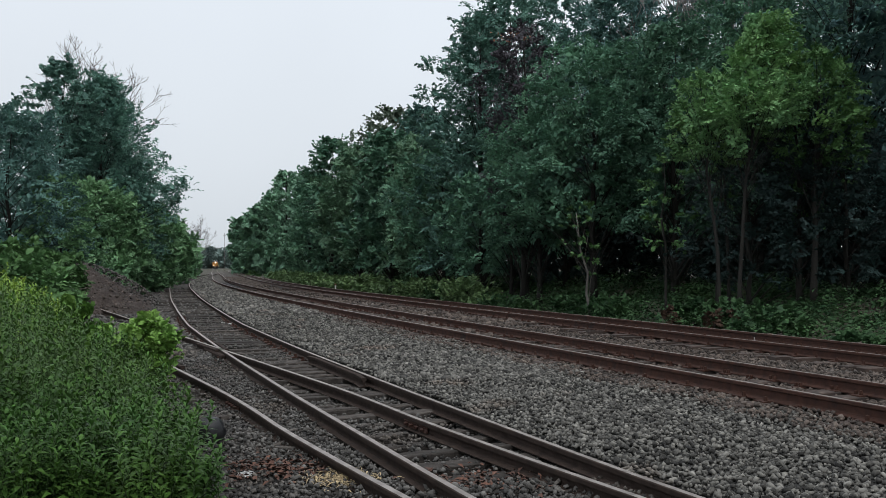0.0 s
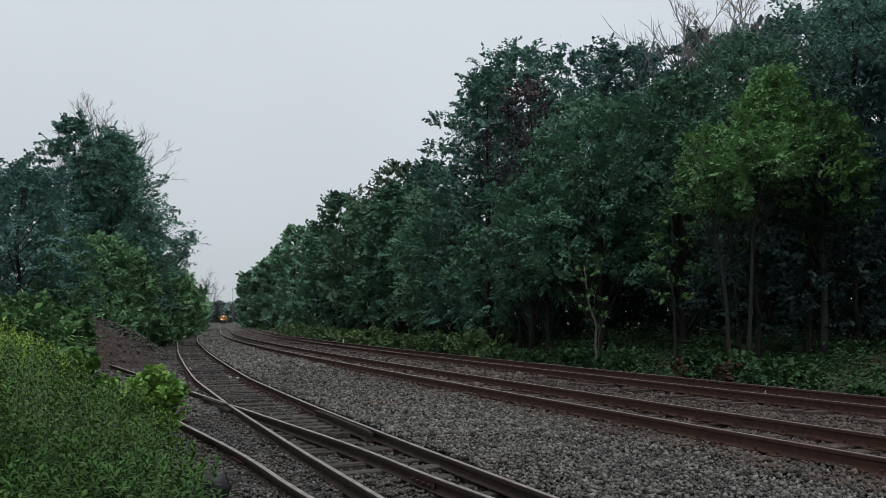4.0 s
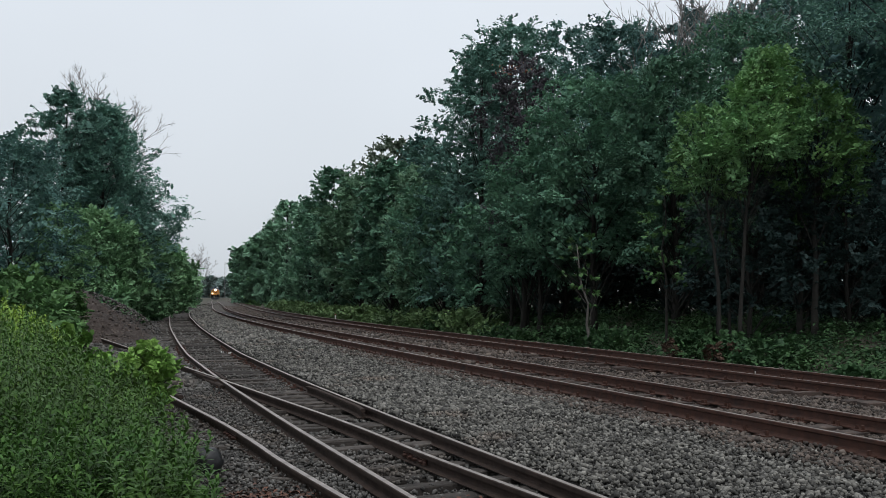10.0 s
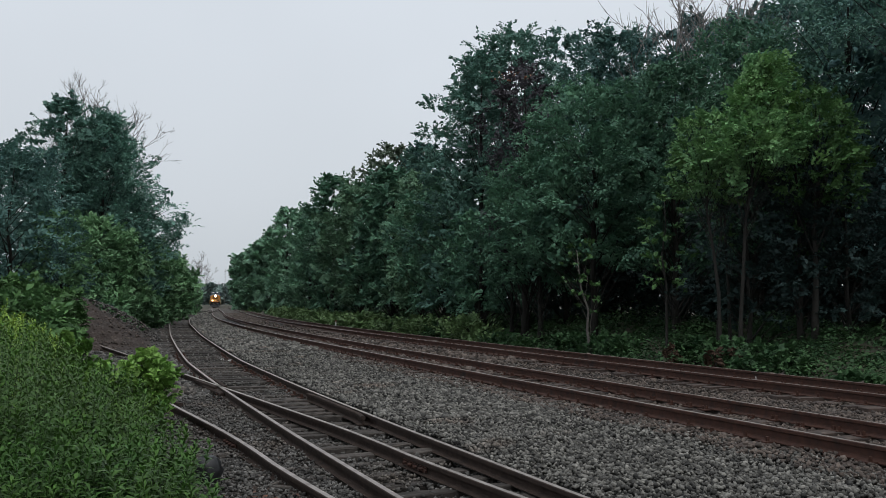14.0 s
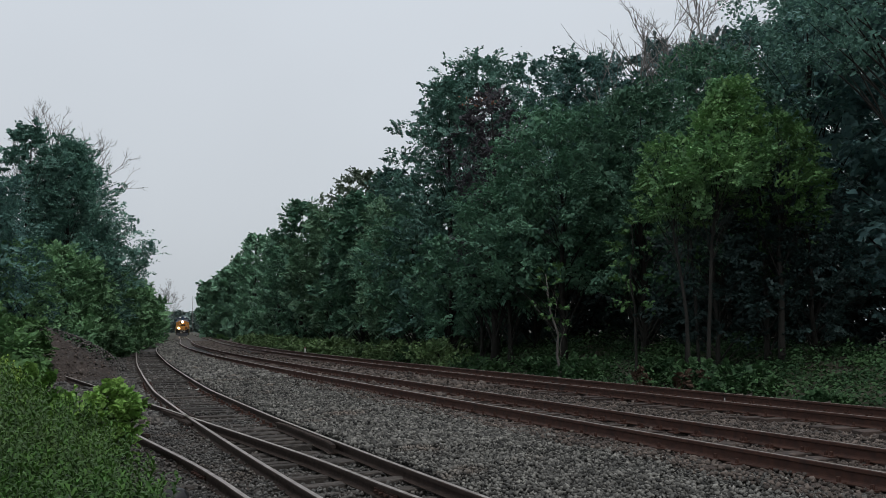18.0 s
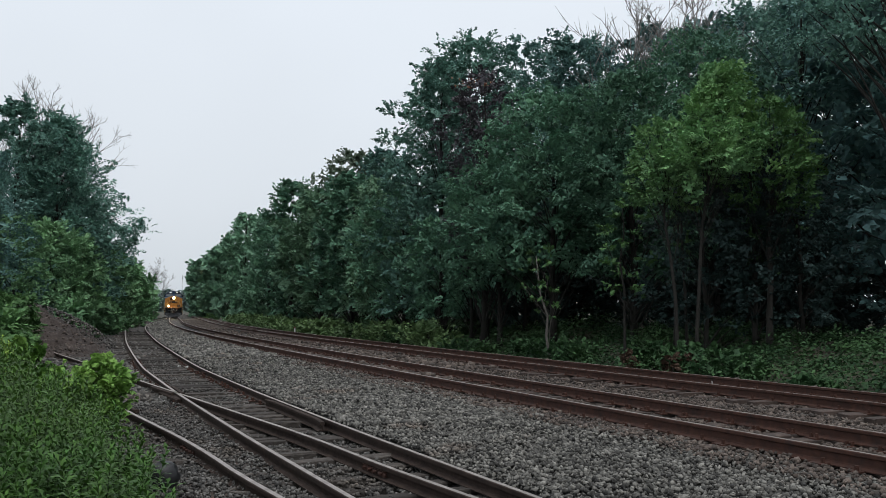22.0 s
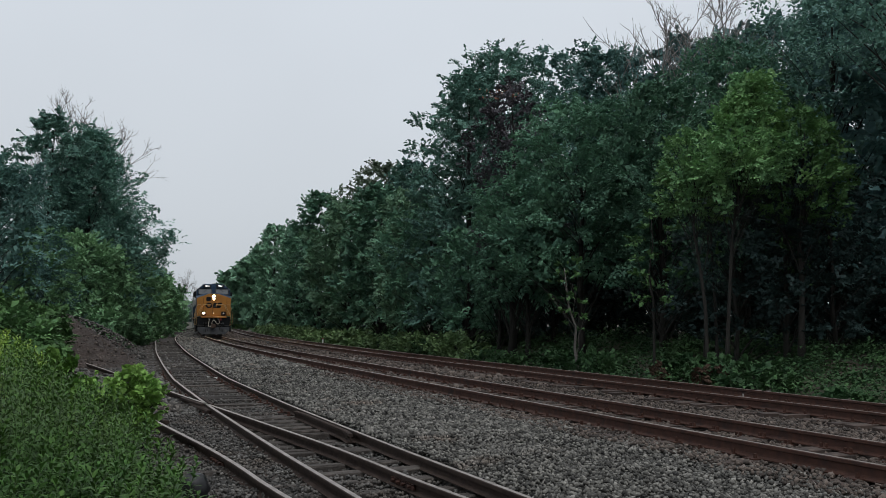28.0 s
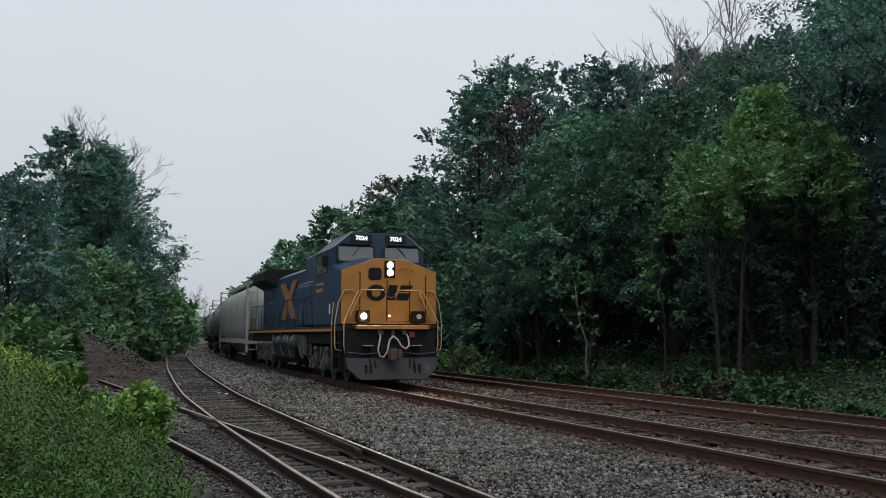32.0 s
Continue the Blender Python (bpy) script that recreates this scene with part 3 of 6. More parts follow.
def crown_mesh(c, sz, leaves, size, rs, tufts):
    """Leaves in flat pointed sprays that reach outwards from every clump, and larger leaves that fill the shaded inside."""
    fill = leaves // 6
    leaves -= fill
    n = len(c) * tufts
    own = np.repeat(np.arange(len(c)), tufts)
    out = c[own] * [1, 1, 0]
    out = unit(out) * np.minimum(1.0, np.linalg.norm(out, axis=1, keepdims=True))
    d = unit(unit(rs.normal(size=(n, 3))) + out * 0.5 + [0, 0, 0.3])
    tc = c[own] + d * (sz[own] * rs.uniform(0.3, 0.9, n))[:, None] * [1, 1, 0.85]
    tl = sz[own] * rs.uniform(0.38, 0.7, n)
    g = unit(d * [1, 1, 0.8] + [0, 0, 0.15])
    side = unit(np.cross(g, [0, 0, 1.0]) + rs.normal(size=(n, 3)) * 0.25)
    ax = np.cross(side, g)
    weight = tl ** 1.8 * np.where(d[:, 1] > 0.35, 0.5, 1.0)
    pick = rs.choice(n, leaves, p=weight / weight.sum())
    u = rs.uniform(-0.8, 1.0, leaves)
    w = rs.uniform(-1, 1, leaves) * 0.75 * np.sqrt(np.maximum(0.02, 1 - np.abs(u) ** 1.5))
    ln, up = tl[pick][:, None], np.array([0, 0, 1.0])
    p = tc[pick] + (g[pick] * u[:, None] + side[pick] * w[:, None]) * ln - up * ln * (0.22 * u ** 2 + 0.4 * w ** 2)[:, None] + rs.normal(size=(leaves, 3)) * ln * 0.05
    nrm = unit(ax[pick] + side[pick] * w[:, None] * 0.7 + rs.normal(size=(leaves, 3)) * 0.22)
    tang = g[pick] * 0.7 + side[pick] * np.sign(w)[:, None] * 0.6 + rs.normal(size=(leaves, 3)) * 0.7 - up * 0.2
    p2 = c[rs.randint(0, len(c), fill)]
    p2 = p2 * [[0.8, 0.8, 1]] * np.stack([rs.uniform(0.55, 1.02, fill)] * 2 + [np.ones(fill)], 1) + unit(rs.normal(size=(fill, 3))) * (sz.mean() * rs.uniform(0.0, 0.4, fill))[:, None]
    pos = np.vstack([p, p2])
    pos[:, 2] = np.maximum(pos[:, 2], 0.1)
    vs, qs = leaf_cards(pos, np.vstack([nrm, unit(rs.normal(size=(fill, 3)) + [0, 0, 0.3])]), np.concatenate([size * rs.uniform(0.55, 1.35, leaves), size * (rs.uniform(1.5, 2.4, fill) if sz.mean() > 0.5 else rs.uniform(1.0, 1.4, fill))]), rs, 0.66, 0.12, np.vstack([tang, rs.normal(size=(fill, 3))]))
    return raw_mesh("crown", vs, qs)


def bare_tree(label, x, y, height, spread, seed, start=0.45, lean=0.0, fine_twigs=True):
    """A leafless tree: trunk, upswept limbs and ever thinner side twigs."""
    rs = random.Random(seed)
    sh = Shape()

    def grow(p, d, length, r, depth):
        pts, q = [p], p
        for k in range(4):
            d = (d + Vector((rs.uniform(-1, 1), rs.uniform(-1, 1), rs.uniform(-0.2, 0.9))) * 0.13).normalized()
            q = q + d * length / 4
            pts.append(q)
        sh.tube(pts, [r * (1 - 0.2 * k) + 0.004 for k in range(5)], 4 if depth > 1 else 3, caps=False)
        if depth == 0:
            return
        side = rs.uniform(0, 6.28)
        for k in range(6 if depth > 1 else 4):
            f = rs.uniform(0.25, 0.98)
            i = min(3, int(f * 4))
            side += 2.4
            out = (d.orthogonal().normalized() * math.cos(side) + d.cross(d.orthogonal()).normalized() * math.sin(side))
            e = (d + out * rs.uniform(0.45, 0.9)).normalized()
            grow(pts[i].lerp(pts[i + 1], f * 4 - i), e, length * rs.uniform(0.35, 0.6) * (1.15 - 0.5 * f), r * 0.5, depth - 1)

    thick = 0.010 * height
    top = Vector((lean * height * 0.15, 0, height * start))
    sh.tube([(0, 0, -0.3), top * 0.5, top], [thick, thick * 0.8, thick * 0.6], 7)
    for k in range(6):
        e = Vector((math.cos(k * 1.3 + seed) * spread * 0.7 + lean, math.sin(k * 1.3 + seed) * spread * 0.5, 1)).normalized()
        grow(top - Vector((0, 0, height * 0.06 * k)), e, height * (1 - start) * rs.uniform(0.75, 1.05), 0.0036 * height, 3 if fine_twigs else 2)
    ob = thing("bare_tree", label, "tree", "bare trees", m=pose(x, y, ground_z(x, y)))
    part("trunk", sh, BARE, ob)


def at_col(col, d):
    """A place d metres ahead, fitted to a column of the camera's view (784 is straight on)."""
    return (col - 784) / 1670.0 * d, d


EDGE, DEEP = "broadleaf tree at the wood's edge", "tree deeper in the wood"
tree_seed = iter(range(100, 300))


def tree_at(col, d, hgt, spread, fol, form, cnt, base, label, lean=(0, 0)):
    """One tree: view column, distance, height, spread, foliage, form, leaves, foot of the crown, label."""
    x, y = at_col(col, d)
    if fol is LEAF_SHADE or label == DEEP:
        size = np.interp(d, (36, 41, 52, 53, 110, 111, 200), (0.13, 0.24, 0.24, 0.5, 0.5, 0.43, 0.8)) if fol is LEAF_SHADE else 0.33 if d < 53 else 0.36
        cnt *= 0.35 if fol is LEAF_SHADE and d > 85 else 0.65 if fol is LEAF_SHADE and d > 40 or d > 62 else 1.0
    else:
        size = 0.115 if d < 34 else 0.14 if d < 48 else 0.18 if d < 70 else 0.30 if d < 110 else 0.40 if d < 150 else 0.8 if d < 300 else 2.0
        cnt *= 1.25 if d < 70 else 1.1 if d < 150 else 0.9
    make_tree("tree", label, x, y, hgt + 0.4, spread, fol, next(tree_seed), int(cnt), float(size), base, form,
              clumps=110 if cnt > 13000 else 60, puff=0.25, trunk_r=0.06 if fol is LEAF_LIME else None, lean=lean)


tree_at(1690, 29, 17.5, 5.0, LEAF_HAZE, "tall", 20000, 0.54, "tall dark green " + EDGE)
tree_at(1272, 29.8, 7.7, 1.4, LEAF_LIME, "round", 6000, 0.66, "small yellow-green tree in front of darker trees", (-0.5, 0))
tree_at(1306, 29.5, 9.5, 2.15, LEAF_LIME, "cone", 13000, 0.62, "small yellow-green tree in front of darker trees", (1.0, 0))
tree_at(1508, 40, 16.6, 4.2, LEAF_HAZE, "tall", 18000, 0.24, "tall deep green tree in the wood")
tree_at(1335, 41, 13.2, 4.2, LEAF_MID, "tall", 18000, 0.28, "tall deep green tree in the wood")
tree_at(1195, 38, 11.0, 3.6, LEAF_MID, "tall", 22000, 0.24, "green " + EDGE)
tree_at(1050, 40, 10.9, 3.5, LEAF_MID, "round", 23000, 0.30, "green " + EDGE)
tree_at(1085, 50, 15.7, 3.6, LEAF_OAK, "tall", 16000, 0.25, "tall deep green tree in the wood")
tree_at(928, 45, 13.4, 2.1, LEAF_BROWN, "tall", 14000, 0.25, "half-dead tree with withered brown foliage")
tree_at(850, 54, 16.2, 3.3, LEAF_HAZE, "tall", 22000, 0.10, "tall tree above its neighbours, its leaf colour blued for haze")
tree_at(905, 57, 18.0, 4.3, LEAF_HAZE, "round", 20000, 0.25, "tall tree above its neighbours, its leaf colour blued for haze")
tree_at(1000, 60, 18.6, 4.2, LEAF_OAK, "round", 16000, 0.2, "tall deep green tree in the wood")
tree_at(955, 43, 8.6, 2.6, LEAF_MID, "round", 14000, 0.32, "low bushy green tree at the wood's edge")
tree_at(848, 50, 6.4, 2.1, LEAF_MID, "round", 5500, 0.22, "low bushy green tree at the wood's edge")
tree_at(905, 47, 6.0, 1.8, LEAF_MID, "round", 6000, 0.25, "low bushy green tree at the wood's edge")
tree_at(785, 58, 9.2, 2.7, LEAF_MID, "round", 15000, 0.14, "bushy green " + EDGE)
tree_at(742, 67, 10.8, 3.0, LEAF_OLIVE, "tall", 14000, 0.11, "green " + EDGE)
tree_at(695, 76, 12.4, 3.2, LEAF_MID, "round", 16000, 0.11, "light green rounded " + EDGE)
tree_at(640, 87, 12.6, 3.8, LEAF_OLIVE, "round", 15000, 0.11, "light green rounded " + EDGE)
tree_at(588, 101, 15.4, 3.7, LEAF_MID, "tall", 15000, 0.05, "deep green tree with a knobbly top")
tree_at(548, 119, 13.4, 4.0, LEAF_FAR_HAZE, "round", 12000, 0.04, "deep green tree along the track")
tree_at(506, 143, 16.4, 3.8, LEAF_FAR_HAZE, "tall", 12000, 0.05, "tall deep green tree along the track")
tree_at(478, 168, 13.5, 4.4, LEAF_FAR_HAZE, "round", 9000, 0.04, "green tree far along the track")
tree_at(446, 200, 13.2, 4.6, LEAF_FAR_HAZE, "round", 8000, 0.04, "green tree far along the track")
tree_at(433, 236, 14.3, 3.8, LEAF_FAR_HAZE, "round", 8000, 0.04, "dark tree far along the track")
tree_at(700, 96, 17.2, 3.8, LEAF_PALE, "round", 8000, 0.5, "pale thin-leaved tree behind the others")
tree_at(750, 84, 15.4, 3.0, LEAF_OAK, "round", 12000, 0.1, "deep green tree behind the others")
tree_at(1140, 66, 20.0, 4.6, LEAF_DARK, "tall", 12000, 0.15, DEEP)
tree_at(1250, 58, 18.8, 4.6, LEAF_DARK, "tall", 13000, 0.12, DEEP)
tree_at(1410, 52, 18.0, 4.8, LEAF_DARK, "tall", 14000, 0.2, DEEP)
tree_at(1560, 46, 18.5, 4.8, LEAF_DARK, "tall", 14000, 0.2, DEEP)
tree_at(1690, 37, 17.0, 4.6, LEAF_DARK, "tall", 12000, 0.15, DEEP)
tree_at(860, 74, 12.0, 5.0, LEAF_SHADE, "round", 9000, 0.03, DEEP)
tree_at(1010, 72, 11.0, 5.0, LEAF_SHADE, "round", 9000, 0.03, DEEP)
tree_at(1180, 75, 11.0, 5.0, LEAF_SHADE, "round", 5000, 0.03, DEEP)
tree_at(1330, 66, 13.0, 5.0, LEAF_SHADE, "round", 5000, 0.03, DEEP)
tree_at(1435, 58, 14.0, 5.0, LEAF_SHADE, "round", 5000, 0.03, DEEP)
tree_at(1640, 48, 14.5, 5.0, LEAF_SHADE, "round", 5000, 0.03, DEEP)
tree_at(1100, 52, 6.5, 3.4, LEAF_SHADE, "round", 8500, 0.02, DEEP)
tree_at(1240, 48, 6.0, 3.4, LEAF_SHADE, "round", 8500, 0.02, DEEP)
tree_at(1400, 44, 7.0, 3.6, LEAF_SHADE, "round", 8500, 0.02, DEEP)
tree_at(1540, 41, 4.4, 3.4, LEAF_SHADE, "round", 8500, 0.02, DEEP)
tree_at(1000, 50, 6.0, 3.0, LEAF_SHADE, "round", 8500, 0.02, DEEP)
tree_at(1415, 31, 7.0, 1.8, LEAF_SHADE, "round", 8000, 0.25, "young tree under taller ones, shade put into its leaf colour")
tree_at(1325, 31.5, 5.6, 1.9, LEAF_SHADE, "round", 8000, 0.15, "young tree under taller ones, shade put into its leaf colour")
tree_at(1500, 31, 5.6, 2.0, LEAF_SHADE, "round", 8000, 0.12, "young tree under taller ones, shade put into its leaf colour")
tree_at(1440, 30.3, 8.2, 1.6, LEAF_SHRUB, "round", 8000, 0.55, "small green tree beside a yellow-green one", (0.4, 0))
# dark rows behind, added to stop light and sky gaps through the wood
tree_at(600, 132, 9.0, 5.0, LEAF_SHADE, "round", 3500, 0.02, DEEP)
tree_at(565, 152, 9.0, 5.0, LEAF_SHADE, "round", 3500, 0.02, DEEP)
tree_at(528, 190, 9.0, 6.0, LEAF_SHADE, "round", 3500, 0.02, DEEP)
tree_at(650, 112, 8.5, 5.0, LEAF_SHADE, "round", 3500, 0.02, DEEP)
tree_at(710, 102, 8.5, 5.0, LEAF_SHADE, "round", 3500, 0.02, DEEP)
tree_at(790, 92, 8.5, 5.0, LEAF_SHADE, "round", 3500, 0.02, DEEP)
tree_at(930, 96, 14.0, 7.0, LEAF_SHADE, "round", 5000, 0.02, DEEP)
tree_at(1060, 92, 14.0, 7.0, LEAF_SHADE, "round", 5000, 0.02, DEEP)
tree_at(1200, 92, 13.0, 7.0, LEAF_SHADE, "round", 5000, 0.02, DEEP)
tree_at(1340, 86, 13.0, 7.0, LEAF_SHADE, "round", 5000, 0.02, DEEP)
tree_at(1425, 80, 13.0, 7.0, LEAF_SHADE, "round", 5000, 0.02, DEEP)
tree_at(1640, 74, 13.0, 7.0, LEAF_SHADE, "round", 5000, 0.02, DEEP)
# Trees outside the view on the right, added to block side light.
tree_at(1830, 62, 14.0, 6.5, LEAF_SHADE, "round", 5000, 0.02, DEEP)
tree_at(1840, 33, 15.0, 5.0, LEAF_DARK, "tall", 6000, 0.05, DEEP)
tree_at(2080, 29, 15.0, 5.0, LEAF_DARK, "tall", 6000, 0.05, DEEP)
tree_at(2050, 42, 15.0, 6.0, LEAF_SHADE, "round", 5000, 0.02, DEEP)
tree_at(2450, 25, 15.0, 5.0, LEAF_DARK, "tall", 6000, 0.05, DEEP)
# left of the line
tree_at(108, 60, 14.8, 2.9, LEAF_HAZE, "tall", 19000, 0.15, "tall dark green tree with an open top")
tree_at(178, 63, 14.3, 5.6, LEAF_HAZE, "cone", 27000, 0.42, "dark green tree leaning over the siding")
tree_at(212, 68, 9.6, 4.0, LEAF_HAZE, "round", 18000, 0.12, "dark green tree beside the siding")
tree_at(15, 44, 8.6, 3.9, LEAF_OAK, "round", 22000, 0.05, "broad dark green tree near the weeds")
tree_at(106, 44, 5.8, 1.9, LEAF_BANK, "round", 12000, 0.04, "small light green tree in front of darker ones")
tree_at(-75, 52, 10.4, 3.8, LEAF_OAK, "round", 12000, 0.05, "broad dark green tree")
tree_at(248, 84, 7.6, 3.6, LEAF_BANK, "round", 14000, 0.10, "green tree beside the siding")
tree_at(276, 104, 7.4, 3.6, LEAF_BANK, "round", 11000, 0.08, "green tree beside the siding")
tree_at(304, 138, 8.4, 3.4, LEAF_BANK, "round", 8000, 0.06, "green tree far along the siding")
tree_at(322, 185, 8.4, 3.4, LEAF_FAR_HAZE, "round", 5000, 0.03, "green tree far along the line")
tree_at(-30, 80, 10.5, 4.5, LEAF_OAK, "round", 7000, 0.05, "dark tree behind the others")
tree_at(150, 85, 11.0, 4.5, LEAF_OAK, "round", 7000, 0.05, "dark tree behind the others")
tree_at(172, 56, 6.6, 2.3, LEAF_BANK, "round", 11000, 0.05, "light green tree hanging over the earth heap")
tree_at(212, 59, 6.2, 2.2, LEAF_BANK, "round", 10000, 0.05, "light green tree beside the siding")
tree_at(262, 77, 6.4, 2.6, LEAF_BANK, "round", 10000, 0.05, "light green tree beside the siding")
tree_at(296, 102, 7.4, 2.8, LEAF_BANK, "round", 8000, 0.05, "light green tree beside the siding")
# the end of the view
tree_at(345, 690, 15.0, 9.0, LEAF_END_HAZE, "round", 3000, 0.03, "leafy tree at the far end of the line")
tree_at(374, 720, 16.5, 9.0, LEAF_END_HAZE, "round", 3000, 0.03, "leafy tree at the far end of the line")
tree_at(402, 700, 15.0, 9.0, LEAF_END_HAZE, "round", 3000, 0.03, "leafy tree at the far end of the line")
tree_at(430, 640, 15.0, 9.0, LEAF_END_HAZE, "round", 3000, 0.03, "leafy tree at the far end of the line")
for i, (col, d, hgt, sp, st, tilt) in enumerate(((126, 68, 15.8, 0.4, 0.55, 0.0), (172, 74, 19.2, 0.38, 0.55, 0.05), (165, 70, 17.0, 0.4, 0.5, 0.05), (1190, 50, 18.6, 0.6, 0.6, -0.15), (1255, 52, 20.6, 0.45, 0.6, 0.0), (349, 178, 11.5, 0.7, 0.4, 0.0), (1345, 46, 18.0, 0.4, 0.6, 0.0))):
    x, y = at_col(col, d)
    bare_tree("leafless grey tree reaching above its neighbours" if hgt > 10 else "small leafless grey tree", x, y, hgt, sp, 40 + i, st, tilt, i != 3)
for i, (col, d, hgt, r) in enumerate(((1043, 33.5, 3.4, 0.05), (1177, 32, 5.0, 0.045), (1268, 33, 7.6, 0.05), (1290, 31.5, 7.4, 0.05), (1440, 31, 5.4, 0.04))):
    x, y = at_col(col, d)
    make_tree("tree", "slim trunk of a young tree at the wood's edge", x, y, hgt + 1.0, 1.2 if i in (1, 4) else 0.7, LEAF_SHRUB, 700 + i, 800 if i == 1 else 1200 if i == 4 else 350, 0.14, 0.4, "vase", r, BARK_PALE if i == 0 else BARK, 14, 0.3, lean=(0.5 * (i % 3 - 1), 0))
# rust-red spray of leaves high in the half-dead tree
rs = np.random.RandomState(5)
x, y = at_col(911, 47.2)
red = rs.normal(size=(120, 3)) * [0.36, 0.25, 0.16]
vs, qs = leaf_cards(red, unit(rs.normal(size=(120, 3)) + [0, 0, 1]), rs.uniform(0.1, 0.25, 120), rs)
red_spray = thing("dead_branch", "broken branch with rust-red dead leaves", "branch", m=pose(x, y, 1.45 + (472 - 63) / 1670 * 47.2))
part("twig", Shape().tube([(-0.9, 1.2, -0.5), (-0.2, 0.3, -0.1), (0.4, -0.1, 0.1)], [0.03, 0.02, 0.008], 5), BARK, red_spray)
part("leaves", raw_mesh("leaves", vs, qs), LEAF_RED, red_spray)

SHRUBS = [
    # view column, distance, height, spread, foliage
    (10, 26, 2.0, 1.6, LEAF_SHRUB), (40, 29, 1.9, 1.4, LEAF_SHRUB), (-50, 24, 2.0, 1.6, LEAF_SHRUB), (5, 31, 2.6, 1.8, LEAF_SHRUB), (66, 36, 2.4, 1.3, LEAF_SHRUB), (112, 35.5, 2.3, 1.0, LEAF_SHRUB),
    (172, 60, 2.8, 1.7, LEAF_BANK), (196, 64, 2.4, 1.6, LEAF_SHRUB), (152, 55, 2.9, 1.6, LEAF_SHRUB), (214, 74, 2.6, 1.7, LEAF_BANK), (236, 88, 2.6, 1.7, LEAF_SHRUB), (262, 110, 2.8, 1.8, LEAF_BANK),
    (203, 55, 2.9, 1.4, LEAF_BANK), (230, 60, 3.0, 1.5, LEAF_BANK), (258, 66, 2.8, 1.5, LEAF_BANK), (272, 80, 3.0, 1.3, LEAF_BANK), (184, 52, 2.4, 1.2, LEAF_BANK),
    (120, 52, 3.0, 1.8, LEAF_DARK), (449, 172, 6.5, 1.5, LEAF_LIME), (290, 150, 3.0, 2.0, LEAF_SHRUB), (333, 158, 5.0, 2.2, LEAF_BANK), (318, 130, 3.4, 1.6, LEAF_BANK), (222, 56, 1.4, 1.0, LEAF_BRUSH), (180, 50, 1.6, 1.2, LEAF_BRUSH),
]
for i, (col, d, hgt, sp, fol) in enumerate(SHRUBS):
    x, y = at_col(col, d)
    make_tree("shrub", "dense green shrub at the foot of the trees", x, y, hgt, sp, fol, 300 + i, 5000, 0.16 if d < 40 else 0.24, 0.05, "round", 0.03, clumps=40, puff=0.32, group="shrubs", category="shrub")

for i in range(16):
    along = 19 + i * 2.6 + (i * 37 % 10) * 0.12
    x, y = beside(along, 8.1 + (i * 53 % 10) * 0.16)
    make_tree("shrub", "low leafy shrub on the bank beside the second track", x, y, 0.5 + (i * 29 % 10) * 0.05, 0.6 + (i * 17 % 10) * 0.05, LEAF_BRUSH, 900 + i, 1700, 0.15, 0.05, "round", 0.02, clumps=26, puff=0.34, group="bank shrubs", category="shrub")

for i in range(46):
    along = 40 + i * 2.1 + (i * 37 % 10) * 0.12
    x, y = beside(along, 7.7 + (i * 53 % 10) * 0.17)
    make_tree("shrub", "olive-green scrub on the bank beside the second track", x, y, 0.8 + (i * 29 % 10) * 0.06, 0.9 + (i * 17 % 10) * 0.06, LEAF_SCRUB, 940 + i, 1500 if along < 75 else 900, 0.17 if along < 60 else 0.24, 0.05, "round", 0.02, clumps=26, puff=0.34, group="bank shrubs", category="shrub")

# ---- low growth ----
def brambles():
    """The bank of brambles beyond the second track."""
    rs = np.random.RandomState(11)
    cs, ns, sz = [], [], []
    for k in range(2300):
        y = 12 + 125 * rs.random() ** 1.7
        off = 7.0 + 9.5 * rs.random() ** 0.8
        x, yy = beside(y, off)
        g = ground_z(x, yy)
        if off < 8.2:
            g = max(g, -0.6)
        h = (0.5 + 0.95 * rs.random() ** 1.5) * min(1.0, 0.3 + (off - 6.8) * 0.3) * (0.7 + 0.6 * noise.noise((x * 0.3, yy * 0.3, 9)) ** 2 + 0.25)
        if noise.noise((x * 0.8, yy * 0.8, 21)) < -0.06 and off > 7.4:
            continue
        h *= 0.35 + 0.9 * max(0.0, noise.noise((x * 0.4, yy * 0.4, 33)) + 0.3)
        n = 80 if y < 45 else 34
        d = unit(rs.normal(size=(n, 3)))
        d[:, 2] = np.abs(d[:, 2])
        r = rs.uniform(0.3, 1.0, n)[:, None]
        cs.append(np.array([x, yy, g]) + d * r ** 0.5 * [0.5 + 0.55 * h, 0.5 + 0.55 * h, h])
        ns.append(unit(d * 0.6 + rs.normal(size=(n, 3)) * 0.35 + [0, 0, 0.7]))
        sz.append(rs.uniform(0.08, 0.17, n) * (1 if y < 45 else 1.8))
    vs, qs = leaf_cards(np.vstack(cs), np.vstack(ns), np.concatenate(sz), rs, 0.65)
    tagged(part("brambles", raw_mesh("brambles", vs, qs), LEAF_BRUSH, None), "low dense brambles on the bank beside the second track", "undergrowth", kind="stuff")


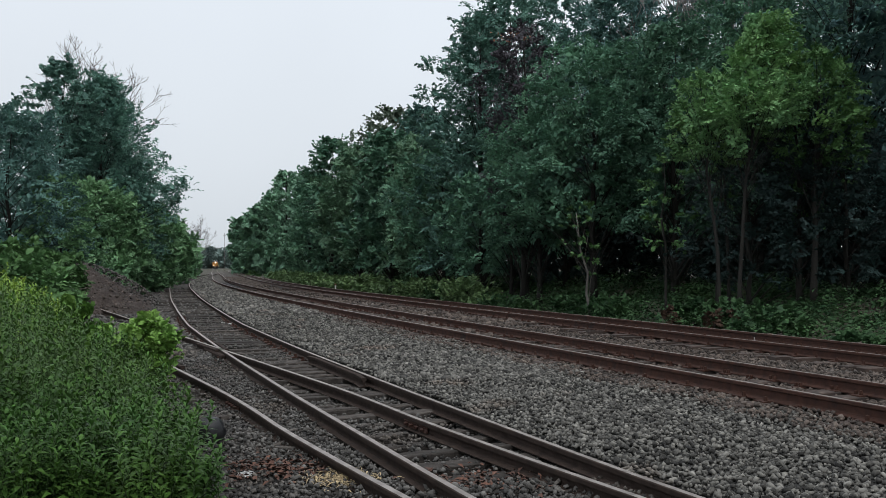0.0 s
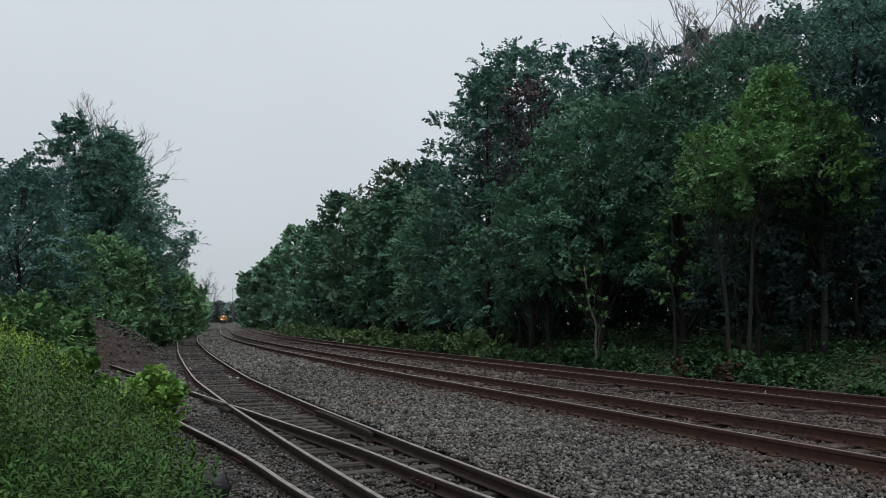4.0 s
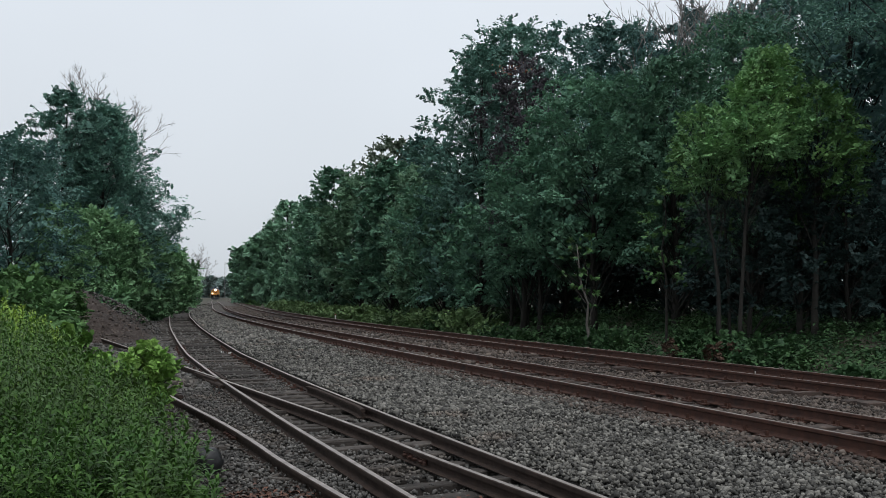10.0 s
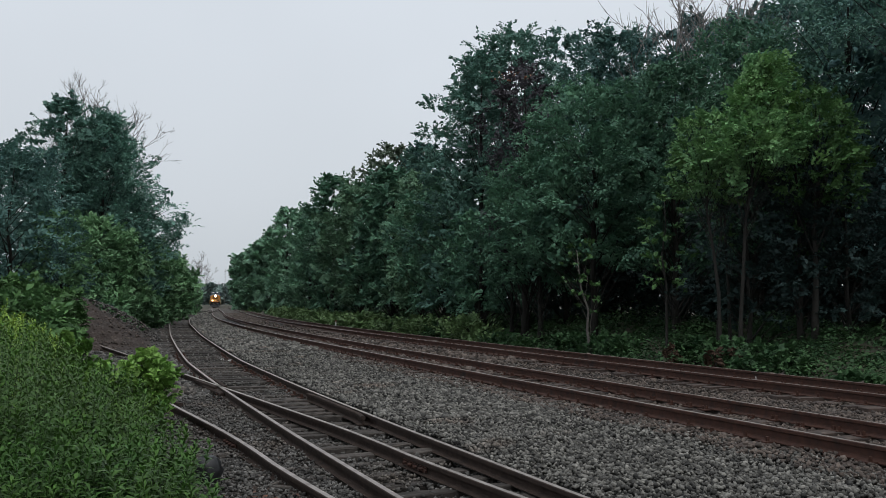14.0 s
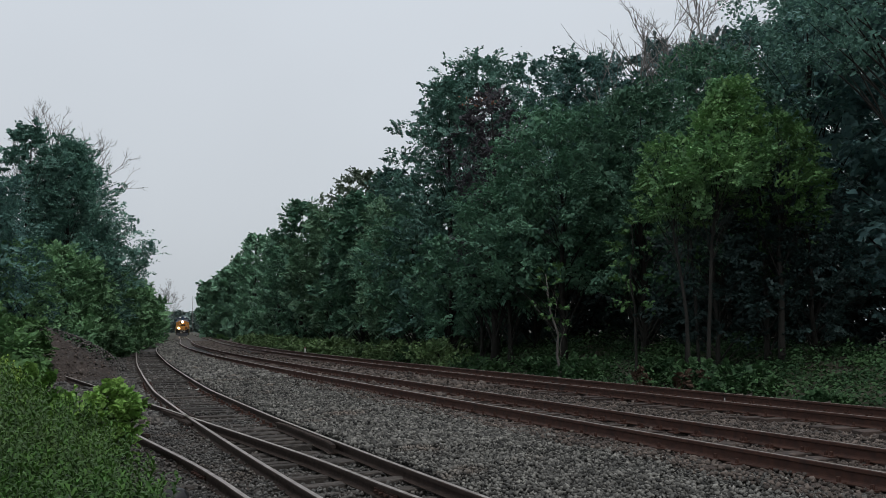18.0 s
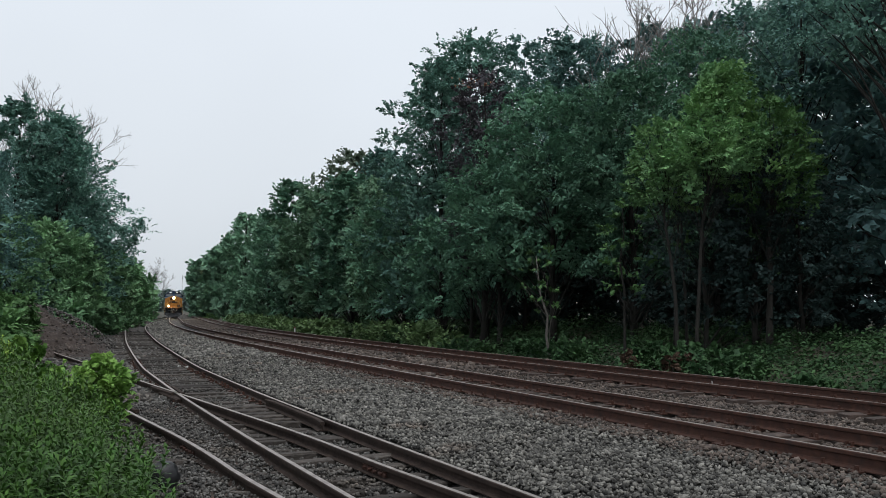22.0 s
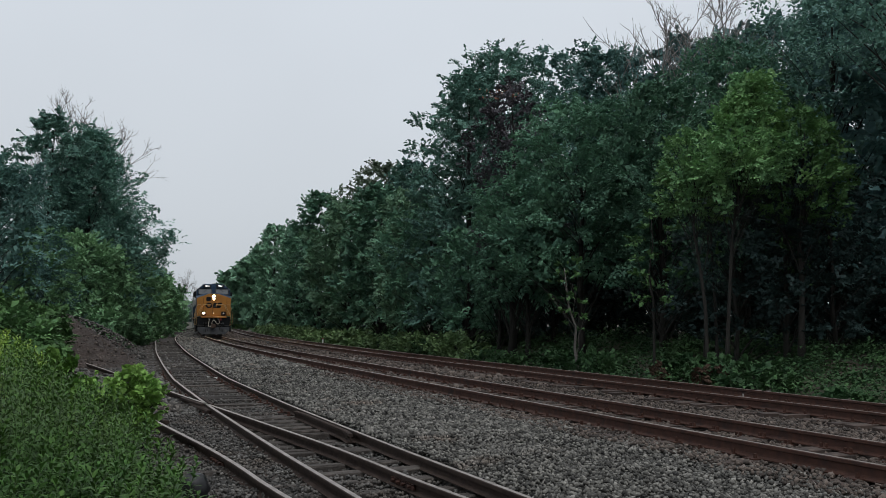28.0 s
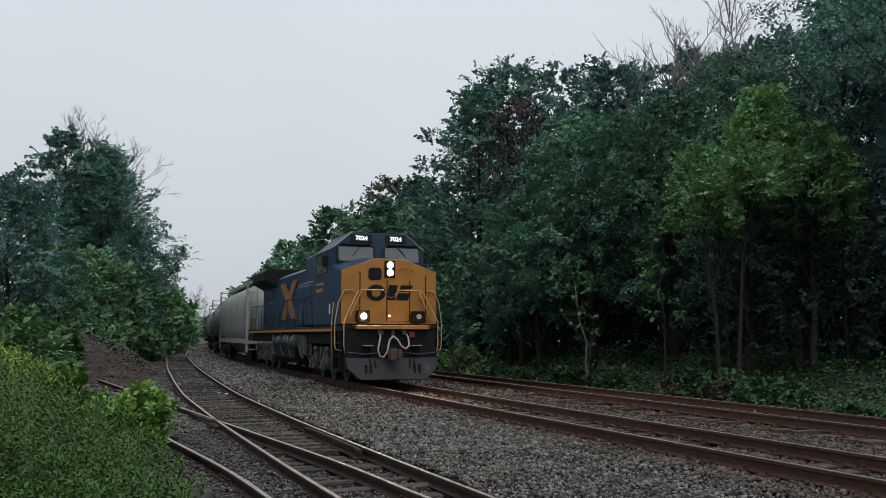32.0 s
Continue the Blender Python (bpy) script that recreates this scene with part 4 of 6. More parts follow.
def weed_patch(name, label, spots, foliage, seed, leaf_len, lean=0.12):
    """Tall weeds: upright stems with narrow leaves all the way up."""
    rs = np.random.RandomState(seed)
    stems = Shape()
    cs, ns, ts, sz = [], [], [], []
    for x, y, h in spots:
        g = max(ground_z(x, y), -0.5)
        tip = np.array([rs.normal() * lean * h, rs.normal() * lean * h, h])
        n = int(44 + 18 * h)
        f = np.linspace(0.12, 1.0, n)
        p = np.array([x, y, g]) + f[:, None] * tip
        a = np.arange(n) * 2.4 + rs.random() * 6
        up = -0.1 + 1.3 * f ** 2.5
        t = unit(np.stack([np.cos(a), np.sin(a), up], 1))
        ln = leaf_len * rs.uniform(0.7, 1.3, n) * (1.15 - 0.5 * f ** 2)
        cs.append(p + t * ln[:, None] * 0.5)
        ns.append(unit(np.stack([-np.cos(a) * up, -np.sin(a) * up, np.ones(n)], 1) + rs.normal(size=(n, 3)) * 0.15))
        ts.append(t)
        sz.append(ln)
        stems.tube([(x, y, g - 0.05), (x + tip[0] * 0.5, y + tip[1] * 0.5, g + h * 0.5), (x + tip[0], y + tip[1], g + h)], [0.006, 0.005, 0.003], 3, caps=False)
    vs, qs = leaf_cards(np.vstack(cs), np.vstack(ns), np.concatenate(sz), rs, 0.36, 0.26, np.vstack(ts))
    ob = thing(name, label, "weeds", kind="stuff")
    part("leaves", raw_mesh("leaves", vs, qs), foliage, ob)
    k = np.array(stems.v)
    part("stems", raw_mesh("stems", k, np.array(stems.f)), STEM, ob)


def edge_x(d):
    """Where the weeds stop beside the spur."""
    return (spur(d)[0] if d > 10 else spur(10)[0] - 0.42 * (d - 10)) - 1.78


brambles()
rnd = random.Random(21)
near, low, far_weeds = [], [], []
for k in range(720):
    d = rnd.uniform(7.3, 12.5)
    x = rnd.uniform(-7.5, edge_x(d) - 0.2)
    near.append((x, d, rnd.uniform(0.9, 1.55) * min(1, 0.62 + 0.3 * (edge_x(d) - x))))
for k in range(260):
    d = rnd.uniform(6.2, 8.4)
    x = rnd.uniform(edge_x(d) - 1.7, edge_x(d) - 0.2)
    low.append((x, d, rnd.uniform(0.5, 0.95)))
for k in range(700):
    d = rnd.uniform(12.5, 20)
    x = rnd.uniform(-13, edge_x(d) - 0.7)
    far_weeds.append((x, d, rnd.uniform(1.2, 1.75) * min(1, 0.5 + 0.25 * (edge_x(d) - x))))
weed_patch("tall_weeds", "tall bright green leafy weeds beside the spur track", near, LEAF_WEED, 1, 0.10)
weed_patch("low_weeds", "shorter bright green weeds in front of the tall ones", low, LEAF_WEED, 2, 0.115, 0.2)
weed_patch("yellow_green_weeds", "tall yellow-green weeds in the open", far_weeds, LEAF_WEED_TOP, 3, 0.13)
make_tree("bush", "light green broadleaf bush among the weeds", -4.1, 12.8, 1.36, 0.44, LEAF_BUSH, 801, 4200, 0.088, 0.35, "round", 0.02, clumps=34, puff=0.34, group="bushes", category="bush")
make_tree("bush", "light green broadleaf bush among the weeds", -4.5, 12.95, 1.28, 0.5, LEAF_BUSH, 803, 4200, 0.088, 0.25, "round", 0.02, clumps=30, puff=0.34, group="bushes", category="bush")
make_tree("bush", "darker green broadleaf bush among the weeds", -5.15, 13.2, 1.4, 0.6, LEAF_WEED, 802, 4500, 0.09, 0.1, "round", 0.02, clumps=28, puff=0.34, group="bushes", category="bush")


def mound_z(x, y):
    """A tipped heap with a long tail towards the standpoint, that ends short of the siding."""
    u, v = x + 16.3, y - 42
    r = math.hypot(u / (7.5 if u > 0 else 3.6), v / (5.5 if v > 0 else 10.0))
    e = min(1.0, max(0.0, 1.2 * (1 - r)))
    e = min(e, max(0.0, (siding_x(y) - 1.35 - x) * 0.30))
    rough = 0.3 * noise.noise((x * 0.8, y * 0.8, 4)) + 0.2 * noise.noise((x * 2.5, y * 2.5, 2)) + 0.12 * noise.noise((x * 6, y * 6, 2))
    return -0.6 + 2.05 * e + rough * min(1.0, e * 3) - (0.5 if e <= 0 else 0)


def dirt_mound():
    nx, ny = 110, 110
    vs = [(x, y, mound_z(x, y)) for y in np.linspace(32, 48, ny) for x in np.linspace(-20, -9.5, nx)]
    qs = [(j * nx + i, j * nx + i + 1, (j + 1) * nx + i + 1, (j + 1) * nx + i) for j in range(ny - 1) for i in range(nx - 1)]
    tagged(part("dirt_mound", raw_mesh("dirt_mound", np.array(vs), np.array(qs)), DIRT, None), "heap of brown earth and rubble beside the siding", "mound")


dirt_mound()


# ---- loose stones ----
def stones(name, label, places, material, seed, lo, hi):
    """Angular broken stones, each its own lump."""
    rs = np.random.RandomState(seed)
    n = len(places)
    corner = np.array([(-1, -1, -1), (1, -1, -1), (1, 1, -1), (-1, 1, -1), (-0.8, -0.75, 1), (0.75, -0.8, 1), (0.8, 0.75, 1), (-0.75, 0.8, 1)])
    v = corner[None] * (1 + rs.uniform(-0.55, 0.2, (n, 8, 3)))
    v *= rs.uniform(lo, hi, (n, 1, 1)) * np.stack([rs.uniform(0.9, 1.5, n), rs.uniform(0.6, 1.0, n), rs.uniform(0.5, 0.85, n)], 1)[:, None, :] * 0.55
    q = unit(np.stack([np.ones(n), rs.normal(size=n) * 0.3, rs.normal(size=n) * 0.3, np.zeros(n)], 1))
    turn = rs.uniform(0, 2 * math.pi, n)
    c, e = np.cos(turn)[:, None], np.sin(turn)[:, None]
    v = np.stack([v[:, :, 0] * c - v[:, :, 1] * e, v[:, :, 0] * e + v[:, :, 1] * c, v[:, :, 2]], 2)
    w, x, y, z = q.T
    rot = np.stack([1 - 2 * (y * y + z * z), 2 * (x * y - z * w), 2 * (x * z + y * w), 2 * (x * y + z * w), 1 - 2 * (x * x + z * z), 2 * (y * z - x * w), 2 * (x * z - y * w), 2 * (y * z + x * w), 1 - 2 * (x * x + y * y)], 1).reshape(n, 3, 3)
    v = np.einsum("nij,nkj->nki", rot, v) + places[:, None, :]
    faces = np.array([(3, 2, 1, 0), (4, 5, 6, 7), (0, 1, 5, 4), (1, 2, 6, 5), (2, 3, 7, 6), (3, 0, 4, 7)])
    qs = (np.arange(n)[:, None, None] * 8 + faces[None]).reshape(-1, 4)
    tagged(part(name, raw_mesh(name, v.reshape(-1, 3), qs), material, None), label, "gravel", kind="stuff")


def scatter(n, y0, y1, o0, o1, z, seed):
    rs = np.random.RandomState(seed)
    y = y0 + (y1 - y0) * rs.random(n)
    o = rs.uniform(o0, o1, n)
    out = []
    for a, b in zip(y, o):
        x, yy = beside(a, b)
        out.append((x, yy, z + 0.05 * noise.noise((x * 0.9, yy * 0.9, 1)) + rs.uniform(-0.028, 0.028)))
    return np.array(out)


def lay(y0, y1, o0, o1, z, seed, step, grow=14.0, jitter=0.027, clear=False, skip=0.0):
    """Stones lie side by side, each in a cell of its own, in cells that widen with the distance."""
    rs = np.random.RandomState(seed)
    out, y = [], y0
    while y < y1:
        gap = step * max(1.0, y / grow)
        lo = max(o0, float(np.interp(y, SIDE_Y0, SIDE_OFF)) + 0.97) if clear else o0
        for o in np.arange(lo, o1, gap * 0.92):
            if rs.random() < skip:
                continue
            x, yy = beside(y + rs.uniform(-0.45, 0.45) * gap, o + rs.uniform(-0.45, 0.45) * gap)
            out.append((x, yy, z + 0.05 * noise.noise((x * 0.9, yy * 0.9, 1)) + rs.uniform(-jitter, jitter)))
        y += gap
    return np.array(out)


def single_stones(places, count, parent, material, seed, lo, hi):
    """The stones nearest to the standpoint, each an object of its own on one of a few shared meshes."""
    rnd = random.Random(seed)
    kinds = []
    for k in range(10):
        sh = Shape().box(-1, 1, -1, 1, -1, 1)
        sh.v = [tuple(c * rnd.uniform(0.5, 1.15) for c in p) for p in sh.v]
        me = sh.mesh("stone")
        me.materials.append(material)
        kinds.append(me)
    order = sorted(range(len(places)), key=lambda i: (places[i][0] - 3.2) ** 2 + (places[i][1] - 5.6) ** 2)
    for i in order[:count]:
        size = rnd.uniform(lo, hi) * 0.55
        ob = part("stone", rnd.choice(kinds), material, parent, m=pose(*places[i], rnd.uniform(-25, 25), rnd.uniform(-25, 25), rnd.uniform(0, 360)))
        ob.scale = (size * rnd.uniform(0.9, 1.5), size * rnd.uniform(0.6, 1.0), size * rnd.uniform(0.5, 0.85))
    return np.array([places[i] for i in order[count:]])


near_stones = single_stones(lay(5.5, 15, -4.5, -1.0, -0.212, 31, 0.042, clear=True, skip=0.08), 300, ballast_bed, STONE_PIECE, 91, 0.023, 0.052)
stones("ballast_stones", "loose grey crushed stones beside the main track", near_stones, STONE, 32, 0.023, 0.052)
stones("ballast_stones", "loose grey crushed stones beside the main track", lay(15, 34, -4.4, -1.0, -0.207, 38, 0.046, 16.0, clear=True, skip=0.1), STONE, 40, 0.030, 0.068)
stones("ballast_stones", "loose grey crushed stones farther along the main track", lay(34, 52, -4.2, -0.95, -0.20, 39, 0.06, 16.0, clear=True), STONE, 41, 0.07, 0.15)
stones("ballast_stones", "grey crushed stones where the siding comes in", lay(52, 145, -3.6, -0.95, -0.20, 52, 0.06, 16.0, clear=True), STONE, 53, 0.10, 0.2)
stones("track_stones", "rust-dusted crushed stones between the rails", np.vstack([lay(7, 22, -0.66, 0.66, -0.228, 33, 0.055), lay(8, 26, 3.8, 5.1, -0.232, 43, 0.06)]), TRACK_STONE, 35, 0.03, 0.065)
stones("track_stones", "mixed crushed stones between the two main tracks", lay(8, 26, 0.85, 3.65, -0.255, 34, 0.06), TRACK_STONE, 45, 0.030, 0.068)
stones("track_stones", "mixed crushed stones farther between the two main tracks", np.vstack([lay(26, 80, 0.85, 3.65, -0.25, 47, 0.10), lay(80, 150, 0.85, 3.65, -0.24, 106, 0.06, 16.0), lay(70, 150, 5.3, 6.4, -0.21, 107, 0.07, 16.0), lay(12, 60, 5.3, 6.5, -0.22, 48, 0.11), lay(22, 70, -0.6, 0.6, -0.23, 49, 0.10), lay(26, 70, 3.8, 5.1, -0.23, 51, 0.10)]), TRACK_STONE, 50, 0.075, 0.17)
stones("siding_stones", "dark crushed stones between the spur and the siding", lay(5, 20, -8.8, -6.12, -0.292, 36, 0.046, 11.0), CINDER_STONE, 37, 0.019, 0.044)
stones("siding_stones", "dark crushed stones lying low between the siding ties", np.vstack([lay(4.5, 9.5, -6.05, -4.5, -0.303, 46, 0.046), lay(9.5, 15.5, -5.98, -4.5, -0.345, 82, 0.05, skip=0.4), lay(15.5, 20, -5.98, -4.5, -0.36, 83, 0.055, skip=0.45), lay(20, 36, -5.98, -4.5, -0.325, 105, 0.055, skip=0.12)]), CINDER_STONE, 84, 0.022, 0.05)
stones("siding_stones", "dark crushed stones farther along the siding", np.vstack([lay(20, 36, -8.6, -6.1, -0.32, 85, 0.07, skip=0.1), lay(36, 80, -6.4, -3.9, -0.35, 81, 0.09, 16.0, skip=0.2), lay(22, 44, -11.5, -8.6, -0.32, 87, 0.07, skip=0.3)]), CINDER_STONE, 86, 0.06, 0.13)

stones("track_stones", "rust-dusted stones heaped over the tie ends", lay(6, 30, -1.62, -0.88, -0.185, 101, 0.06, skip=0.3), TRACK_STONE, 104, 0.03, 0.06)
rubble = np.random.RandomState(88)
rubble = [(x, y, mound_z(x, y) + 0.01) for x, y in zip(rubble.uniform(-18.5, -10.5, 1500), rubble.triangular(32.5, 34, 45, 1500))]
stones("mound_rubble", "broken grey rubble lying on the earth heap", np.array([p for p in rubble if p[2] > -0.55]), TRACK_STONE, 89, 0.04, 0.12)

# ---- litter beside the spur ----
STRAW = mat("dry_straw", (0.44, 0.34, 0.19), (0.27, 0.20, 0.11), rough=0.9, scale=20, bump=0.3, island=0.3)
RED_LITTER = mat("red_brown_leaf_litter", (0.13, 0.06, 0.04), (0.08, 0.045, 0.035), rough=0.95, scale=12, bump=0.3, island=0.4)
PLASTIC = mat("black_plastic", (0.01, 0.01, 0.011), rough=0.45, scale=5, bump=0.5, bscale=8)
PAPER = mat("white_scrap", (0.62, 0.62, 0.6), rough=0.8, scale=5, bump=0.2)
OLD_LOG = mat("grey_weathered_log", (0.16, 0.14, 0.125), (0.08, 0.07, 0.062), rough=0.95, scale=5, bump=0.6, bscale=20)


def litter(name, label, x, y, rx, ry, n, material, seed, size, ratio, category):
    rs = np.random.RandomState(seed)
    p = rs.normal(size=(n, 3)) * [rx * 0.5, ry * 0.5, 0.006] + [x, y, -0.262]
    vs, qs = leaf_cards(p, unit(rs.normal(size=(n, 3)) * 0.25 + [0, 0, 1]), rs.uniform(0.6, 1.3, n) * size, rs, ratio)
    tagged(part(name, raw_mesh(name, vs, qs), material, None), label, category, kind="stuff")


litter("straw", "patch of pale dry straw on the stones", -0.80, 7.68, 0.28, 0.28, 420, STRAW, 61, 0.085, 0.14, "straw")
litter("leaf_litter", "red-brown dead leaves and rust on the ground", -1.38, 8.1, 0.55, 0.45, 300, RED_LITTER, 62, 0.07, 0.5, "leaf litter")
litter("leaf_litter", "red-brown dead leaves between the rails", 0.25, 7.6, 0.5, 0.5, 160, RED_LITTER, 63, 0.07, 0.5, "leaf litter")
litter("grass_tuft", "dry grass beside the second track", *beside(24, 6.3), 0.25, 0.2, 60, STRAW, 64, 0.3, 0.06, "grass")


def lump(seed, rx, ry, rz, n=10):
    rs = random.Random(seed)
    rings = []
    for j in range(1, n):
        a = math.pi * j / n
        rings.append([Vector((rx * math.sin(a) * math.cos(b), ry * math.sin(a) * math.sin(b), rz * math.cos(a))) * (1 + 0.22 * noise.noise((math.cos(b) * 2 + seed, math.sin(b) * 2, a * 2))) for b in [2 * math.pi * k / 14 for k in range(14)]])
    return Shape().loft(rings)


def single(name, label, category, shape, material, m, group="", smooth=True):
    tagged(part(name, shape, material, None, smooth=smooth, m=m), label, category, group)


single("rubbish_bag", "crumpled black plastic bag at the edge of the weeds", "bag", lump(3, 0.15, 0.13, 0.19), PLASTIC, pose(-2.28, 9.25, -0.2, 12, 8, 20))
for k, (x, y, sz) in enumerate(((-4.15, 15.2, 0.10), (-1.66, 8.0, 0.09), (0.15, 7.55, 0.05), (-3.1, 16.0, 0.06), (-6.5, 29.0, 0.09), (-6.9, 29.6, 0.07), (1.5, 10.9, 0.05), (-14.2, 55.0, 0.25), (-13.8, 54.0, 0.2), (-14.6, 56.5, 0.2))):
    single("scrap", "small pale scrap lying on the stones", "litter", lump(10 + k, sz, sz * 0.7, sz * 0.35, 6), PAPER, pose(x, y, -0.31, 0, 0, k * 50), "scraps", False)
MARKER_RED = mat("dull_red_paint", (0.20, 0.05, 0.04), rough=0.7, scale=8, bump=0.1)
for k, (x, y, z, long, lean, turn) in enumerate(((-1.74, 9.7, -0.27, 0.5, 84, 35), (-1.41, 9.0, -0.27, 0.45, 86, -20), (-1.55, 9.35, -0.27, 0.35, 83, 60), (6.6, 20.0, -0.16, 0.26, 38, 80))):
    single("stick", "thin weathered stick lying among the stones" if k < 3 else "short pale stick leaning on the second track", "stick", Shape().tube([(0, 0, -long / 2), (0.01, 0, 0), (0, 0, long / 2)], [0.016, 0.018, 0.012], 6), OLD_LOG if k < 3 else BARE, pose(x, y, z, 0, lean, turn), "sticks")
# Leafy clumps added in place of red-brown earth patches among the brambles.
EARTH_LEAVES = leaf("withered_fern", (0.085, 0.052, 0.036), (0.055, 0.038, 0.028), 0.8)
for i, (col, d) in enumerate(((1191, 29.0), (1262, 27.0), (1302, 27.3))):
    x, y = at_col(col, d)
    make_tree("fern", "red-brown leafy clump standing for bare earth on the bank", x, y, 0.8, 0.28, EARTH_LEAVES, 850 + i, 320, 0.13, 0.1, "round", 0.012, clumps=14, puff=0.4, group="ferns", category="fern")
marker = thing("marker_post", "small white marker post with a red band beside the second track", "post", m=pose(*beside(69, 7.0), -0.35))
part("post", Shape().box(-0.05, 0.05, -0.04, 0.04, -0.3, 0.42), PAPER, marker, bevel=0.01)
part("cap", Shape().box(-0.06, 0.06, -0.05, 0.05, 0.41, 0.50), MARKER_RED, marker, "dull red band")
pole = thing("utility_pole", "distant thin grey pole above the trees", "pole", m=pose(*at_col(397, 520), 0))
part("shaft", Shape().tube([(0, 0, -1), (0, 0, 20)], [0.13, 0.09], 8), BARE, pole)
part("crossarm", Shape().box(-0.7, 0.7, -0.07, 0.07, 18.4, 18.55), BARE, pole)

rs = np.random.RandomState(77)
heap = []
for k in range(2200):
    a, r = rs.random() * 6.283, rs.random() ** 0.5
    u, v = math.cos(a) * r, math.sin(a) * r
    e = max(0.0, 1 - r * r)
    heap.append((-16.3 + 3.6 * u, 42 + 5.5 * v, -0.58 + 2.25 * e ** 0.7 * (1.0 - 0.3 * u)))
stones("rubble", "pale stones and clods in the earth heap", np.array(heap), CINDER_STONE, 78, 0.03, 0.10)
stones("rubble", "scattered rubble between the heap and the siding", scatter(3500, 34, 80, -9.5, -6.0, -0.4, 79), CINDER_STONE, 80, 0.06, 0.16)

# ---- train ----
BLUE = mat("dark_blue_paint", (0.012, 0.040, 0.082), (0.008, 0.027, 0.056), rough=0.5, spec=0.28, scale=2, bump=0.03, dirt=(0.020, 0.027, 0.038), dirt_at=0.62)
YELLOW = mat("golden_yellow_paint", (0.40, 0.165, 0.018), (0.32, 0.128, 0.014), rough=0.5, scale=2, bump=0.03, dirt=(0.26, 0.12, 0.03), dirt_at=0.62)
CREAM = mat("cream_handrail_paint", (0.45, 0.30, 0.13), (0.34, 0.22, 0.09), rough=0.5, bump=0)
BLACK = mat("black_grimy_steel", (0.005, 0.006, 0.008), (0.010, 0.010, 0.010), rough=0.6, spec=0.2, scale=4, bump=0.15, dirt=(0.030, 0.026, 0.023), dirt_at=0.6)
GREY_STEEL = mat("grey_dusty_steel", (0.095, 0.098, 0.10), (0.035, 0.036, 0.038), rough=0.7, scale=4, bump=0.2, dirt=(0.09, 0.075, 0.062), dirt_at=0.55)
PLOW = mat("scuffed_grey_plow", (0.011, 0.014, 0.018), (0.007, 0.009, 0.011), rough=0.6, scale=3, bump=0.2, dirt=(0.042, 0.041, 0.040), dirt_at=0.6)
COUPLER = mat("rusty_coupler_steel", (0.085, 0.050, 0.034), (0.05, 0.032, 0.025), rough=0.8, scale=7, bump=0.3)
WHITE = mat("white_lettering", (0.75, 0.75, 0.73), rough=0.6, bump=0)
RED = mat("faded_red_paint", (0.25, 0.03, 0.03), rough=0.6, bump=0)
HOPPER_GREY = mat("weathered_light_grey_paint", (0.31, 0.325, 0.31), (0.24, 0.25, 0.235), rough=0.7, scale=1.2, bump=0.06, dirt=(0.16, 0.15, 0.13), dirt_at=0.56, streak=0.2)
TANK_BLACK = mat("dull_dark_grey_tank_paint", (0.15, 0.175, 0.19), (0.105, 0.12, 0.13), rough=0.55, scale=1.5, bump=0.05, dirt=(0.11, 0.10, 0.09), dirt_at=0.6, streak=0.25)
GLASS = bpy.data.materials.new("dark_window_glass")
GLASS.use_nodes = True
for key, value in (("Base Color", (0.05, 0.06, 0.065, 1)), ("Roughness", 0.08), ("Specular IOR Level", 0.8), ("Coat Weight", 0.6)):
    GLASS.node_tree.nodes["Principled BSDF"].inputs[key].default_value = value
LAMP = glow("lit_headlight", (1.0, 0.76, 0.42), 1500.0)
LAMP_LOW = glow("lit_ditch_light", (1.0, 0.70, 0.33), 450.0)
LAMP_DIM = glow("dim_ditch_light", (0.30, 0.25, 0.21), 0.35)
GASKET = mat("black_rubber_gasket", (0.008, 0.008, 0.009), rough=0.6, bump=0)
# Dirty emblem yellow, its colour also darkened for the shaded hood side.
SHADE_YELLOW = mat("faded_yellow_paint", (0.27, 0.110, 0.022), (0.14, 0.060, 0.018), rough=0.6, scale=3, bump=0.05, dirt=(0.05, 0.04, 0.03), dirt_at=0.55)
HOSE = mat("pale_rubber_hose", (0.50, 0.46, 0.38), (0.36, 0.33, 0.27), rough=0.7, bump=0)
TRIM = mat("dull_silver_edge", (0.30, 0.32, 0.34), (0.2, 0.21, 0.22), rough=0.5, metal=0.3, scale=6, bump=0.1)
NUMBER_GLOW = glow("backlit_white_figures", (1.0, 0.98, 0.92), 0.75)
MARKER = glow("lit_number_lamp", (1.0, 0.85, 0.6), 1.5)


def disc(shape, x, y, z, r, depth=0.03, seg=16):
    return shape.tube([(x - depth, y, z), (x, y, z)], [r, r], seg)


